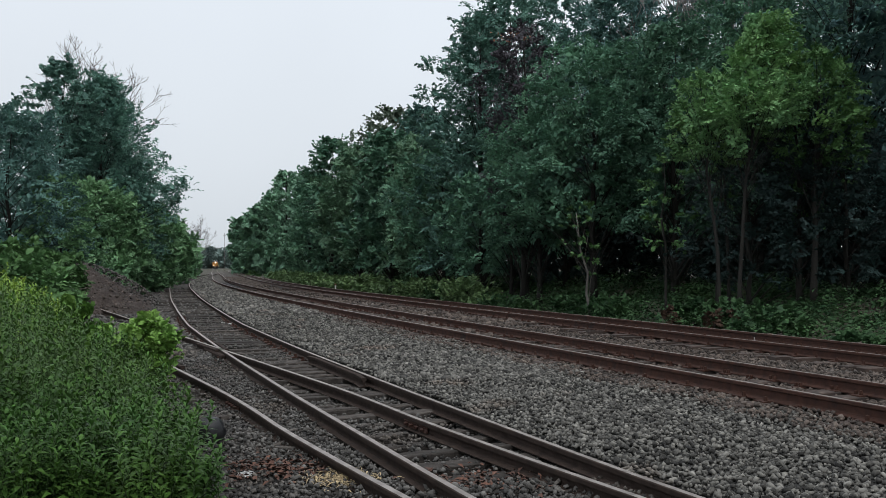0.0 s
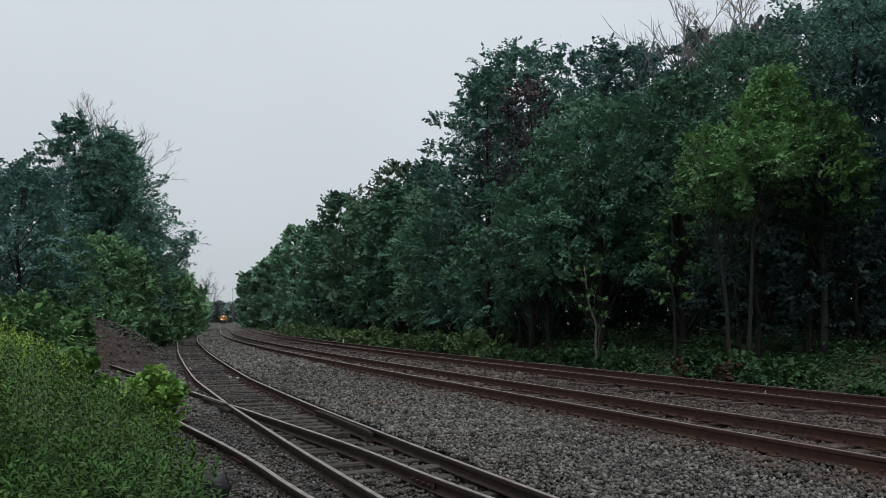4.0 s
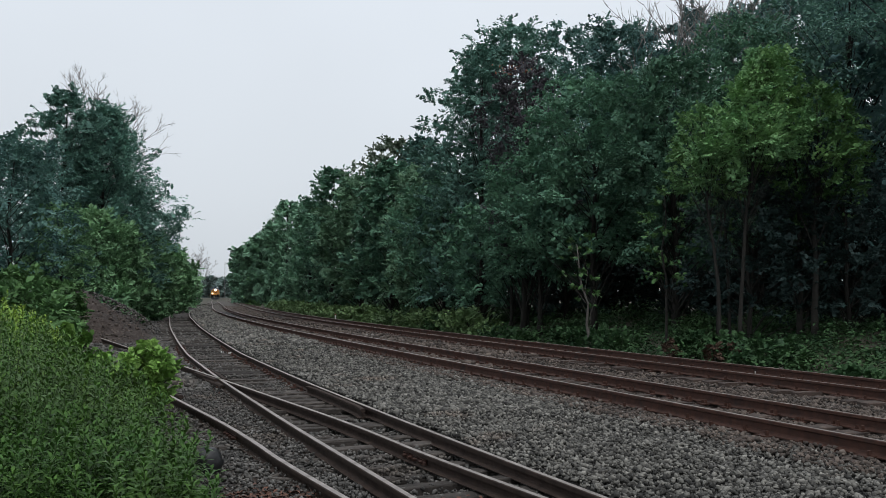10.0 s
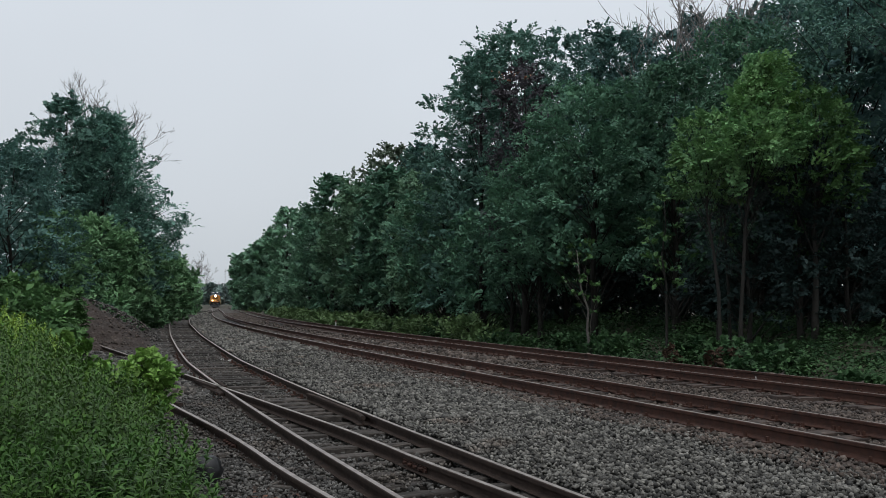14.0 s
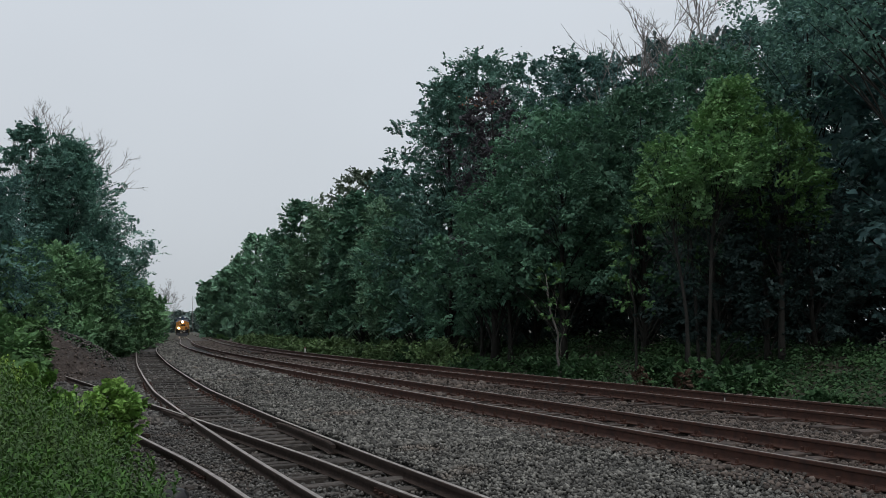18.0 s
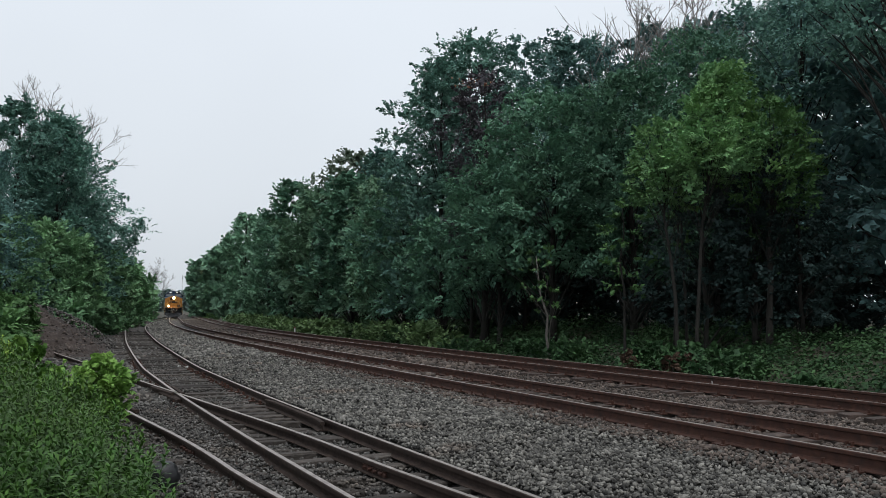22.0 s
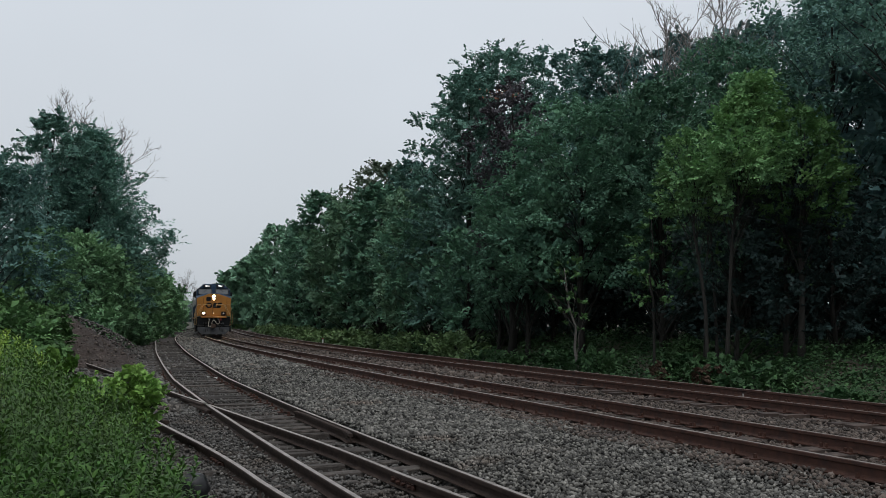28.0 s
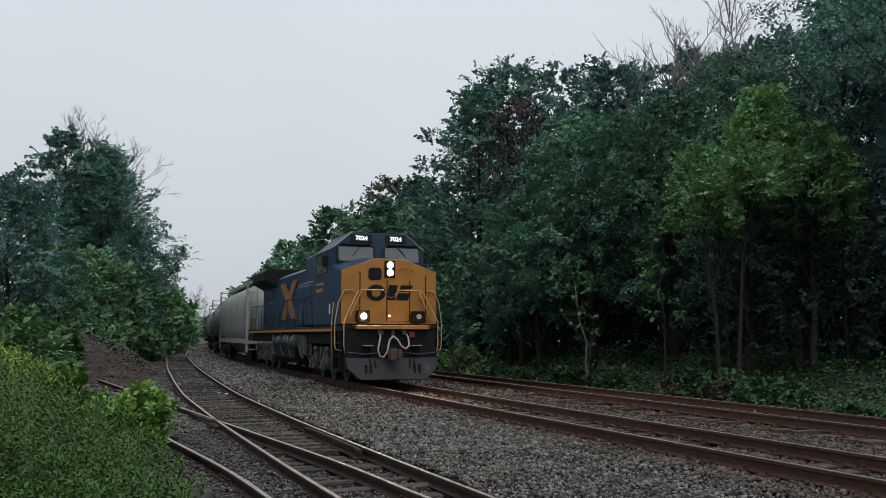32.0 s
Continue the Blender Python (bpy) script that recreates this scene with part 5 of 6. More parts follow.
def wheelset(parent, x, r=0.53, width=0.72):
    """Two wheels on an axle; turns about its own y axis."""
    sh = Shape()
    for s in (-1, 1):
        prof = [(0.10, 0.04), (0.10, 0.10), (r - 0.09, 0.075), (r - 0.05, 0.13), (r, 0.13), (r + 0.003, 0.01), (r + 0.028, -0.005), (r + 0.028, -0.03), (r - 0.06, -0.03), (r - 0.1, 0.0), (0.12, 0.0)]
        rings = []
        for k in range(24):
            a = 2 * math.pi * k / 24
            rings.append([Vector((math.cos(a) * q, s * (width + w), math.sin(a) * q)) for q, w in prof])
        n = len(prof)
        sh.add([v for ring in rings for v in ring], [(k * n + j, k * n + (j + 1) % n, ((k + 1) % 24) * n + (j + 1) % n, ((k + 1) % 24) * n + j) for k in range(24) for j in range(n)])
        sh.tube([(0, s * (width + 0.05), 0), (0, s * (width + 0.30), 0)], 0.1, 10)
    sh.tube([(0, -width, 0), (0, width, 0)], 0.085, 10)
    return part("wheelset", sh, PLOW, parent, "worn steel wheels on an axle", m=pose(x, 0, r))


WHEELS = []


def loco_bogie(parent, x):
    sh = Shape()
    for s in (-1, 1):
        sh.prism([(-2.55, 0.72), (-2.2, 0.98), (2.2, 0.98), (2.55, 0.72), (2.3, 0.55), (1.45, 0.5), (0.95, 0.62), (0.4, 0.5), (-0.4, 0.5), (-0.95, 0.62), (-1.45, 0.5), (-2.3, 0.55)], 1, s * 1.02 - 0.07, s * 1.02 + 0.07)
    sh.box(-0.5, 0.5, -1.0, 1.0, 0.62, 1.0)
    bogie = part("bogie", sh, GREY_STEEL, parent, "grey six-wheel bogie", 0.02, m=pose(x, 0, 0))
    for dx in (-1.85, 0.0, 1.85):
        WHEELS.append((wheelset(bogie, dx), 0.53))
        for s in (-1, 1):
            part("axle_box", Shape().box(dx - 0.2, dx + 0.2, s * 1.12 - 0.12, s * 1.12 + 0.12, 0.32, 0.74), GREY_STEEL, bogie, bevel=0.03)
            part("spring", Shape().tube([(dx + 0.42, s * 1.12, 0.55), (dx + 0.42, s * 1.12, 1.0)], 0.10, 10), GREY_STEEL, bogie)
            rail_tube("damper", bogie, [(dx - 0.45, s * 1.2, 0.45), (dx - 0.38, s * 1.2, 1.12)], 0.05, GREY_STEEL)
            rail_tube("brake_rod", bogie, [(dx - 0.7, s * 1.2, 0.42), (dx - 0.3, s * 1.22, 0.38), (dx + 0.5, s * 1.2, 0.45)], 0.022, GREY_STEEL)
            part("axle_cap", Shape().tube([(dx, s * 1.22, 0.53), (dx, s * 1.30, 0.53)], 0.12, 12), GREY_STEEL, bogie, bevel=0.01)
            part("brake_cylinder", Shape().tube([(dx + 0.2, s * 1.16, 1.02), (dx + 0.7, s * 1.16, 1.02)], 0.09, 10), GREY_STEEL, bogie)
    return bogie


def text_mesh(words, height):
    cu = bpy.data.curves.new("number", "FONT")
    cu.body, cu.size, cu.extrude, cu.align_x, cu.align_y = words, height, 0.004, "CENTER", "CENTER"
    cu.offset = 0.007
    ob = new("number", cu)
    me = bpy.data.meshes.new_from_object(ob.evaluated_get(bpy.context.evaluated_depsgraph_get()))
    bpy.data.objects.remove(ob)
    return me


def rail_tube(name, parent, pts, r=0.02, material=None, label=""):
    return part(name, Shape().tube(pts, r, 6), material or CREAM, parent, label, smooth=True)


def build_loco():
    lo = thing("locomotive", "dark blue diesel locomotive with golden yellow nose and lit headlights", "locomotive")
    # frame and deck
    part("frame", Shape().box(-10.6, 10.3, -1.25, 1.25, 1.2, 1.62).box(-10.6, 10.6, -1.5, 1.5, 1.6, 1.76), BLACK, lo, "black underframe and walkway deck", 0.01)
    for s in (-1, 1):
        part("side_sill", Shape().box(-10.5, 9.4, s * 1.53 - 0.015, s * 1.53 + 0.015, 1.60, 1.69), YELLOW, lo, "yellow stripe along the walkway")
    # nose
    face = [(-1.5, 1.8), (1.5, 1.8), (1.5, 3.42), (0.46, 3.80), (-0.46, 3.80), (-1.5, 3.42)]
    rear = [(-1.52, 1.8), (1.52, 1.8), (1.52, 3.66), (0.5, 3.92), (-0.5, 3.92), (-1.52, 3.66)]
    part("nose", Shape().loft([[Vector((10.33, y, z)) for y, z in face], [Vector((9.1, y, z)) for y, z in rear]]), BLUE, lo, "blue-topped short hood", 0.03, segments=2)
    front = part("nose_front", Shape().prism([(y * 0.995, z if z > 2 else 1.82) for y, z in face], 0, 10.325, 10.36), YELLOW, lo, "golden yellow nose front", 0.012)
    part("lamp_housing", Shape().box(10.36, 10.40, -0.17, 0.17, 3.22, 3.74), BLACK, lo, "dark headlight housing", 0.02)
    for z in (3.60, 3.37):
        h = part("headlight", disc(Shape(), 10.43, 0, z, 0.085), LAMP, lo, "lit round headlight")
        part("rim", Shape().tube([(10.39, 0, z), (10.44, 0, z)], 0.105, 18, caps=False), GREY_STEEL, h)
    part("hatch", Shape().prism([(-0.66, 3.2), (-0.60, 3.15), (-0.32, 3.15), (-0.26, 3.2), (-0.26, 3.46), (-0.32, 3.52), (-0.60, 3.52), (-0.66, 3.46)], 0, 10.36, 10.39), BLACK, lo, "dark rounded sand hatch")
    # nose door with its seams and hinges
    part("door", Shape().box(10.36, 10.372, -0.06, 0.62, 1.9, 3.12), YELLOW, lo, "yellow nose door", 0.004)
    for y, z0, z1 in ((-0.08, 1.9, 3.14), (0.64, 1.9, 3.14), (-0.92, 1.86, 3.45), (1.15, 1.86, 3.3)):
        part("seam", Shape().box(10.358, 10.376, y - 0.012, y + 0.012, z0, z1), BLACK, lo, "dark panel seam")
    for y, z in ((-0.95, 2.1), (-0.95, 2.75), (-0.95, 3.4), (0.67, 2.15), (0.67, 2.85), (0.98, 2.6), (0.30, 3.50), (0.72, 3.46)):
        part("hinge", Shape().box(10.36, 10.40, y - 0.04, y + 0.04, z - 0.03, z + 0.03), YELLOW, lo, bevel=0.006)
    for y, z in ((-1.25, 2.76), (-1.05, 2.36), (-1.15, 2.2), (0.5, 3.52)):
        rail_tube("grab_iron", lo, [(10.36, y - 0.16, z), (10.42, y - 0.14, z), (10.42, y + 0.14, z), (10.36, y + 0.16, z)], 0.012, YELLOW)
    # dark emblem of three plain shapes
    sh = Shape()
    k = 20
    sh.add([(10.378, -0.42 + r * 1.2 * math.cos(2 * math.pi * i / k), 2.76 + r * math.sin(2 * math.pi * i / k)) for r in (0.25, 0.12) for i in range(k)], [(i, (i + 1) % k, k + (i + 1) % k, k + i) for i in range(k)])
    for poly in ([(-0.02, 3.0), (0.26, 3.0), (0.18, 2.54), (-0.10, 2.54)], [(0.36, 3.0), (0.74, 3.0), (0.66, 2.80), (0.28, 2.80)], [(0.27, 2.76), (0.65, 2.76), (0.58, 2.54), (0.20, 2.54)]):
        sh.add([(10.378, y, z) for y, z in poly], [(0, 1, 2, 3)])
    part("emblem", sh, BLACK, lo, "near-black painted emblem of plain shapes")
    # cab
    sec = [(-1.5, 1.8), (1.5, 1.8), (1.5, 4.19), (0.85, 4.73), (-0.85, 4.73), (-1.5, 4.19)]
    cab = part("cab", Shape().loft([[Vector((9.18 - max(0, z - 3.6) * 0.18, y, z)) for y, z in sec], [Vector((6.1, y, z)) for y, z in sec]]), BLUE, lo, "dark blue driver's cab", 0.035, segments=2)
    for s in (-1, 1):
        def wx(z):
            return 9.185 - (z - 3.6) * 0.18
        y0, y1 = sorted((s * 0.16, s * 1.34))
        c0, c1 = (y0 + 0.06, y1 - 0.06)
        pane = [(c0, 3.78), (c1, 3.78), (y1, 3.84), (y1, 4.22), (c1, 4.29), (c0, 4.29), (y0, 4.22), (y0, 3.84)]
        w = part("windscreen", Shape().add([(wx(z) + 0.012, y, z) for y, z in pane] + [(wx(z) - 0.02, y, z) for y, z in pane], [tuple(range(8)), tuple(range(15, 7, -1))] + [(k, k + 8, (k + 1) % 8 + 8, (k + 1) % 8) for k in range(8)]), GLASS, cab, "dark reflective windscreen pane")
        part("gasket", Shape().tube([(wx(z) + 0.012, y, z) for y, z in pane + [pane[0]]], 0.035, 6), GASKET, cab, "black rubber window gasket")
        part("roof_edge", Shape().tube([(9.0, s * 0.85, 4.735), (6.1, s * 0.85, 4.735)], 0.025, 6).tube([(9.05, s * 1.5, 4.20), (6.1, s * 1.5, 4.20)], 0.022, 6).tube([(9.0, s * 0.85, 4.735), (9.07, s * 1.5, 4.205)], 0.018, 6), TRIM, cab, "dull silver roof edge strip")
        part("sun_visor", Shape().box(9.08, 9.17, min(y0, y1) + 0.1, max(y0, y1) - 0.1, 4.325, 4.345), BLACK, cab)
        rail_tube("wiper", cab, [(wx(4.33) + 0.03, s * 0.55, 4.33), (wx(4.05) + 0.04, s * 0.85, 4.0)], 0.012, BLACK)
        bx = wx(4.5) + 0.015
        b0, b1 = sorted((s * 0.22, s * 0.90))
        board = part("number_board", Shape().add([(wx(z) + d, y, z) for d in (-0.03, 0.02) for y, z in ((b0, 4.42), (b1, 4.42), (b1, 4.66), (b0, 4.66))], [(3, 2, 1, 0), (4, 5, 6, 7), (0, 1, 5, 4), (1, 2, 6, 5), (2, 3, 7, 6), (3, 0, 4, 7)]), BLACK, cab, "black number board")
        part("number", text_mesh("7024", 0.195), NUMBER_GLOW, cab, "white 7024", m=pose(bx + 0.014, (b0 + b1) / 2, 4.54, 80, 0, 90))
        part("side_window", Shape().box(6.75, 7.45, s * 1.5 - 0.02, s * 1.5 + 0.02, 3.55, 4.1).box(7.6, 8.3, s * 1.5 - 0.02, s * 1.5 + 0.02, 3.55, 4.1), GLASS, cab, "dark cab side windows")
        part("window_frame", Shape().tube([(6.7, s * 1.52, 3.5), (8.35, s * 1.52, 3.5), (8.35, s * 1.52, 4.14), (6.7, s * 1.52, 4.14), (6.7, s * 1.52, 3.5)], 0.025, 6).tube([(7.52, s * 1.52, 3.5), (7.52, s * 1.52, 4.14)], 0.025, 6), GREY_STEEL, cab)
        part("mirror", Shape().box(8.5, 8.56, s * 1.53, s * 1.70, 3.65, 4.0), BLACK, cab, bevel=0.01)
        part("lettering", Shape().box(6.6, 6.95, s * 1.505, s * 1.512, 3.1, 3.2).box(7.05, 7.5, s * 1.505, s * 1.512, 3.1, 3.2).box(7.6, 7.9, s * 1.505, s * 1.512, 3.1, 3.2).box(6.7, 7.7, s * 1.505, s * 1.512, 2.88, 3.0), YELLOW, cab, "yellow lettering bars")
        part("side_plate", Shape().box(8.75, 8.9, s * 1.502, s * 1.515, 2.15, 2.45), WHITE, cab, "small white plate")
    part("horn", Shape().tube([(7.0, 0.1, 4.66), (7.0, 0.1, 4.82)], 0.03, 8).tube([(6.9, 0.1, 4.80), (7.35, 0.1, 4.80)], [0.03, 0.08], 10).tube([(6.9, -0.06, 4.78), (7.25, -0.06, 4.78)], [0.03, 0.07], 10), BLACK, cab)
    part("antenna", Shape().box(8.2, 8.5, -0.5, -0.2, 4.64, 4.74), BLACK, cab)
    # long hood
    hood = part("long_hood", Shape().prism([(-0.95, 1.76), (0.95, 1.76), (0.95, 3.95), (0.7, 4.15), (-0.7, 4.15), (-0.95, 3.95)], 0, -9.3, 6.1), BLUE, lo, "dark blue long hood", 0.02)
    part("blower_box", Shape().box(2.4, 6.08, -1.35, 1.35, 1.8, 3.3).box(3.0, 6.05, -1.2, 1.2, 3.3, 4.35), BLUE, lo, "dark blue equipment cabinet behind the cab", 0.05)
    part("radiator", Shape().prism([(-1.5, 3.98), (-0.9, 3.62), (0.9, 3.62), (1.5, 3.98), (1.5, 4.40), (1.35, 4.50), (-1.35, 4.50), (-1.5, 4.40)], 0, -9.3, -5.2), BLACK, lo, "wide black radiator wings", 0.03)
    part("exhaust", Shape().box(-1.6, -0.6, -0.3, 0.3, 4.14, 4.42), BLACK, lo, bevel=0.04)
    part("roof_fan", Shape().tube([(4.4, 0, 4.35), (4.4, 0, 4.46)], 0.55, 20), BLACK, lo)
    for s in (-1, 1):
        for k in range(9):
            x = -9.1 + k * 1.23
            d = part("hood_door", Shape().box(x, x + 1.15, s * 0.955 - 0.012, s * 0.955 + 0.012, 1.95, 3.35), BLUE, lo, bevel=0.01)
            part("latch", Shape().box(x + 0.95, x + 1.02, s * 0.97, s * 1.0, 2.55, 2.7), GREY_STEEL, d)
        # doors with louvres, pale latches and grab irons
        for k in range(6):
            x = -8.9 + k * 2.4
            for j in range(5):
                part("louvre", Shape().box(x, x + 0.55, s * 0.975, s * 0.99, 2.1 + j * 0.09, 2.15 + j * 0.09), GREY_STEEL if k % 3 == 1 else BLACK, lo, "worn louvre slat")
        for k in range(7):
            part("pale_latch", Shape().box(-8.4 + k * 1.55, -8.33 + k * 1.55, s * 0.97, s * 0.995, 3.42, 3.52), GREY_STEEL, lo, "small worn latch")
        for k in range(4):
            x = 2.7 + k * 0.82
            part("cabinet_door", Shape().box(x, x + 0.74, s * 1.352 - 0.012, s * 1.352 + 0.012, 1.9, 3.2), BLUE, lo, bevel=0.01)
            part("latch", Shape().box(x + 0.6, x + 0.66, s * 1.36, s * 1.39, 2.5, 2.64), GREY_STEEL, lo, "small worn latch")
            for j in range(4):
                part("louvre", Shape().box(x + 0.1, x + 0.5, s * 1.364, s * 1.376, 2.05 + j * 0.09, 2.10 + j * 0.09), GREY_STEEL, lo, "worn louvre slat")
        rail_tube("hood_edge", lo, [(-5.2, s * 0.96, 3.96), (3.0, s * 0.96, 3.96)], 0.02, TRIM, "dull silver edge of the hood roof")
        rail_tube("grab_rail", lo, [(2.6, s * 1.37, 3.34), (6.0, s * 1.37, 3.34)], 0.02, TRIM)
        # yellow emblem of two crossing bands on the hood
        sh = Shape()
        y = s * 0.992
        sh.add([(-4.0, y, 3.72), (-2.5, y, 3.72), (0.4, y, 2.15), (-1.1, y, 2.15)], [(0, 1, 2, 3)])
        part("side_emblem", sh, SHADE_YELLOW, lo, "yellow painted band of the emblem")
        sh = Shape()
        y = s * 0.996
        sh.add([(-0.9, y, 3.72), (0.3, y, 3.72), (-2.5, y, 2.15), (-3.7, y, 2.15)], [(0, 1, 2, 3)])
        part("side_emblem", sh, SHADE_YELLOW, lo, "yellow painted band of the emblem")
        for k in range(4):
            part("grille", Shape().box(-9.25 + k * 1.01, -8.38 + k * 1.01, s * 1.5 - 0.01, s * 1.5 + 0.02, 4.02, 4.36), BLACK, lo, "dark radiator grille")
        # handrail along the walkway
        rail_tube("handrail", lo, [(-9.9, s * 1.45, 2.85), (6.0, s * 1.45, 2.85)], 0.018, BLUE)
        for k in range(10):
            x = -9.9 + k * 1.75
            rail_tube("stanchion", lo, [(x, s * 1.45, 1.76), (x, s * 1.45, 2.85)], 0.016, BLUE)
        # ditch lights, steps, corner rails
        box = part("ditch_lamp_box", Shape().box(10.36, 10.62, s * 0.86 - 0.19, s * 0.86 + 0.19, 1.86, 2.22), BLACK, lo, "black ditch lamp box", 0.02)
        part("ditch_light", disc(Shape(), 10.64, s * 0.86, 2.05, 0.078), LAMP_LOW if s < 0 else LAMP_DIM, box, "lit ditch light" if s < 0 else "dimly lit ditch light")
        rail_tube("corner_rail", lo, [(10.62, s * 1.42, 0.95), (10.64, s * 1.46, 1.2), (10.64, s * 1.46, 1.9), (10.52, s * 1.02, 2.78), (10.5, s * 0.88, 2.84), (10.5, s * 0.22, 2.84)], 0.02, label="cream painted front handrail")
        rail_tube("corner_rail", lo, [(10.45, s * 1.30, 1.76), (10.45, s * 1.22, 2.1), (10.5, s * 0.90, 2.82)], 0.018, label="cream painted front handrail")
        rail_tube("step_rail", lo, [(10.35, s * 1.44, 1.02), (10.35, s * 1.64, 1.06), (10.35, s * 1.67, 1.2), (10.35, s * 1.67, 1.85), (10.38, s * 1.58, 2.45), (10.40, s * 1.40, 2.82), (10.42, s * 1.15, 2.84)], 0.02, label="cream painted step rail")
        rail_tube("step_rail", lo, [(9.45, s * 1.56, 0.5), (9.45, s * 1.58, 1.75), (9.45, s * 1.52, 2.5)], 0.018)
        for k, z in enumerate((0.48, 0.85, 1.25)):
            part("step", Shape().box(9.5, 10.3, s * 1.38 - 0.14, s * 1.38 + 0.14, z - 0.02, z + 0.02), BLACK, lo)
        for x0 in (9.5, 10.28):
            part("step_well", Shape().box(x0, x0 + 0.04, s * 1.38 - 0.16, s * 1.38 + 0.16, 0.42, 1.6), BLACK, lo)
        part("pilot_step", Shape().box(10.6, 10.82, s * 0.75 - 0.16, s * 0.75 + 0.16, 1.165, 1.195), TRIM, lo, "pale-edged pilot step")
        for q in (-0.10, 0.0, 0.10):
            rail_tube("air_pipe", lo, [(10.62, s * 0.75 + q, 1.10), (10.70, s * 0.75 + q, 1.0), (10.66, s * 0.75 + q, 0.85)], 0.018, BLACK)
        rail_tube("uncoupling_lever", lo, [(10.70, s * 1.35, 0.98), (10.74, s * 0.8, 0.92), (10.74, s * 0.35, 0.98)], 0.016, GREY_STEEL)
        for q in (-0.07, 0.07):
            rail_tube("brake_hose", lo, [(10.66, s * 0.62 + q, 0.9), (10.80, s * 0.60 + q, 0.62), (10.78, s * 0.56 + q, 0.36)], 0.028, BLACK, "black rubber brake hose")
    rail_tube("chain", lo, [(10.5, -0.22, 2.84), (10.52, -0.12, 2.66), (10.52, 0, 2.60), (10.52, 0.12, 2.66), (10.5, 0.22, 2.84)], 0.012, GREY_STEEL)
    part("marker_lamp", disc(Shape(), 10.39, 0.0, 2.07, 0.035), MARKER, lo, "small glowing lamp")
    # front end below the deck
    part("anticlimber", Shape().box(10.36, 10.86, -1.12, 1.12, 1.66, 1.78), YELLOW, lo, "yellow front step edge", 0.015)
    part("pilot", Shape().box(10.4, 10.6, -1.42, 1.42, 0.45, 1.72), BLACK, lo, "black pilot plate", 0.03)
    plow = [(-1.42, 0.82), (1.42, 0.82), (1.38, 0.5), (1.02, 0.17), (-1.02, 0.17), (-1.38, 0.5)]
    part("plow", Shape().loft([[Vector((10.62, y, z)) for y, z in plow], [Vector((10.72 + (0.82 - z) * 0.30, y, z)) for y, z in plow]]), PLOW, lo, "scuffed dark grey snow plow", 0.02)
    for y in (-0.75, 0.75):
        part("plow_slot", Shape().box(10.80, 10.86, y - 0.10, y - 0.04, 0.3, 0.62).box(10.80, 10.86, y + 0.04, y + 0.10, 0.3, 0.62), BLACK, lo)
    part("coupler", Shape().box(10.5, 10.95, -0.13, 0.13, 0.80, 1.02).box(10.92, 11.15, -0.20, 0.06, 0.74, 1.10).box(11.02, 11.22, 0.04, 0.19, 0.76, 1.08), COUPLER, lo, "rusty knuckle coupler", 0.035, segments=2)
    part("coupler_pocket", Shape().box(10.58, 10.7, -0.35, 0.35, 0.62, 1.18), BLACK, lo, bevel=0.02)
    # looping cables
    rail_tube("jumper_hose", lo, [(10.62, -0.36, 1.62), (10.78, -0.38, 1.45), (10.8, -0.46, 1.05), (10.8, -0.40, 0.86), (10.8, -0.28, 0.84), (10.8, -0.18, 0.98), (10.8, -0.10, 1.36), (10.75, 0.02, 1.46)], 0.03, HOSE, "pale looping jumper hose")
    rail_tube("jumper_hose", lo, [(10.75, 0.02, 1.46), (10.8, 0.14, 1.36), (10.8, 0.26, 1.16), (10.8, 0.40, 1.08), (10.8, 0.50, 1.18), (10.78, 0.48, 1.42), (10.62, 0.40, 1.62)], 0.03, HOSE, "pale looping jumper hose")
    part("jumper_socket", Shape().box(10.6, 10.74, -0.45, -0.28, 1.5, 1.66).box(10.6, 10.74, 0.30, 0.46, 1.5, 1.66).box(10.6, 10.72, -0.03, 0.07, 1.40, 1.68), GREY_STEEL, lo, bevel=0.01)
    part("glad_hand", Shape().box(10.62, 10.74, 0.52, 0.70, 1.42, 1.60), RED, lo, "faded red hose bracket", 0.01)
    # beneath the frame
    tank = [(1.05, 0.40), (1.42, 0.62), (1.42, 1.15), (1.25, 1.25), (-1.25, 1.25), (-1.42, 1.15), (-1.42, 0.62), (-1.05, 0.40)]
    part("fuel_tank", Shape().prism(tank, 0, -3.0, 2.3), BLACK, lo, "black fuel tank", 0.03)
    for s in (-1, 1):
        for x0, r in ((-1.6, 0.2), (0.2, 0.24), (2.0, 0.24)):
            part("air_reservoir", Shape().tube([(x0 - 0.75, s * 1.36, 1.28), (x0 - 0.68, s * 1.36, 1.28), (x0 + 0.68, s * 1.36, 1.28), (x0 + 0.75, s * 1.36, 1.28)], [r * 0.6, r, r, r * 0.6], 14), GREY_STEEL, lo, "grey air reservoir")
            part("reservoir_strap", Shape().box(x0 - 0.03, x0 + 0.03, s * 1.36 - r - 0.012, s * 1.36 + r + 0.012, 1.2, 1.56), BLACK, lo)
        for x0 in (-2.9, -0.7, 1.1, 3.4):
            rail_tube("brake_pipe", lo, [(x0, s * 1.46, 1.55), (x0 + 0.05, s * 1.47, 1.0), (x0 + 0.35, s * 1.44, 0.72), (x0 + 0.8, s * 1.44, 0.68)], 0.028, GREY_STEEL)
        part("battery_box", Shape().box(2.9, 3.9, s * 1.2 - 0.15, s * 1.2 + 0.15, 0.75, 1.5), GREY_STEEL, lo, bevel=0.03)
        part("sand_pipe", Shape().tube([(3.9, s * 1.3, 1.4), (4.0, s * 1.25, 0.7), (4.1, s * 1.0, 0.3)], 0.03, 6), GREY_STEEL, lo)
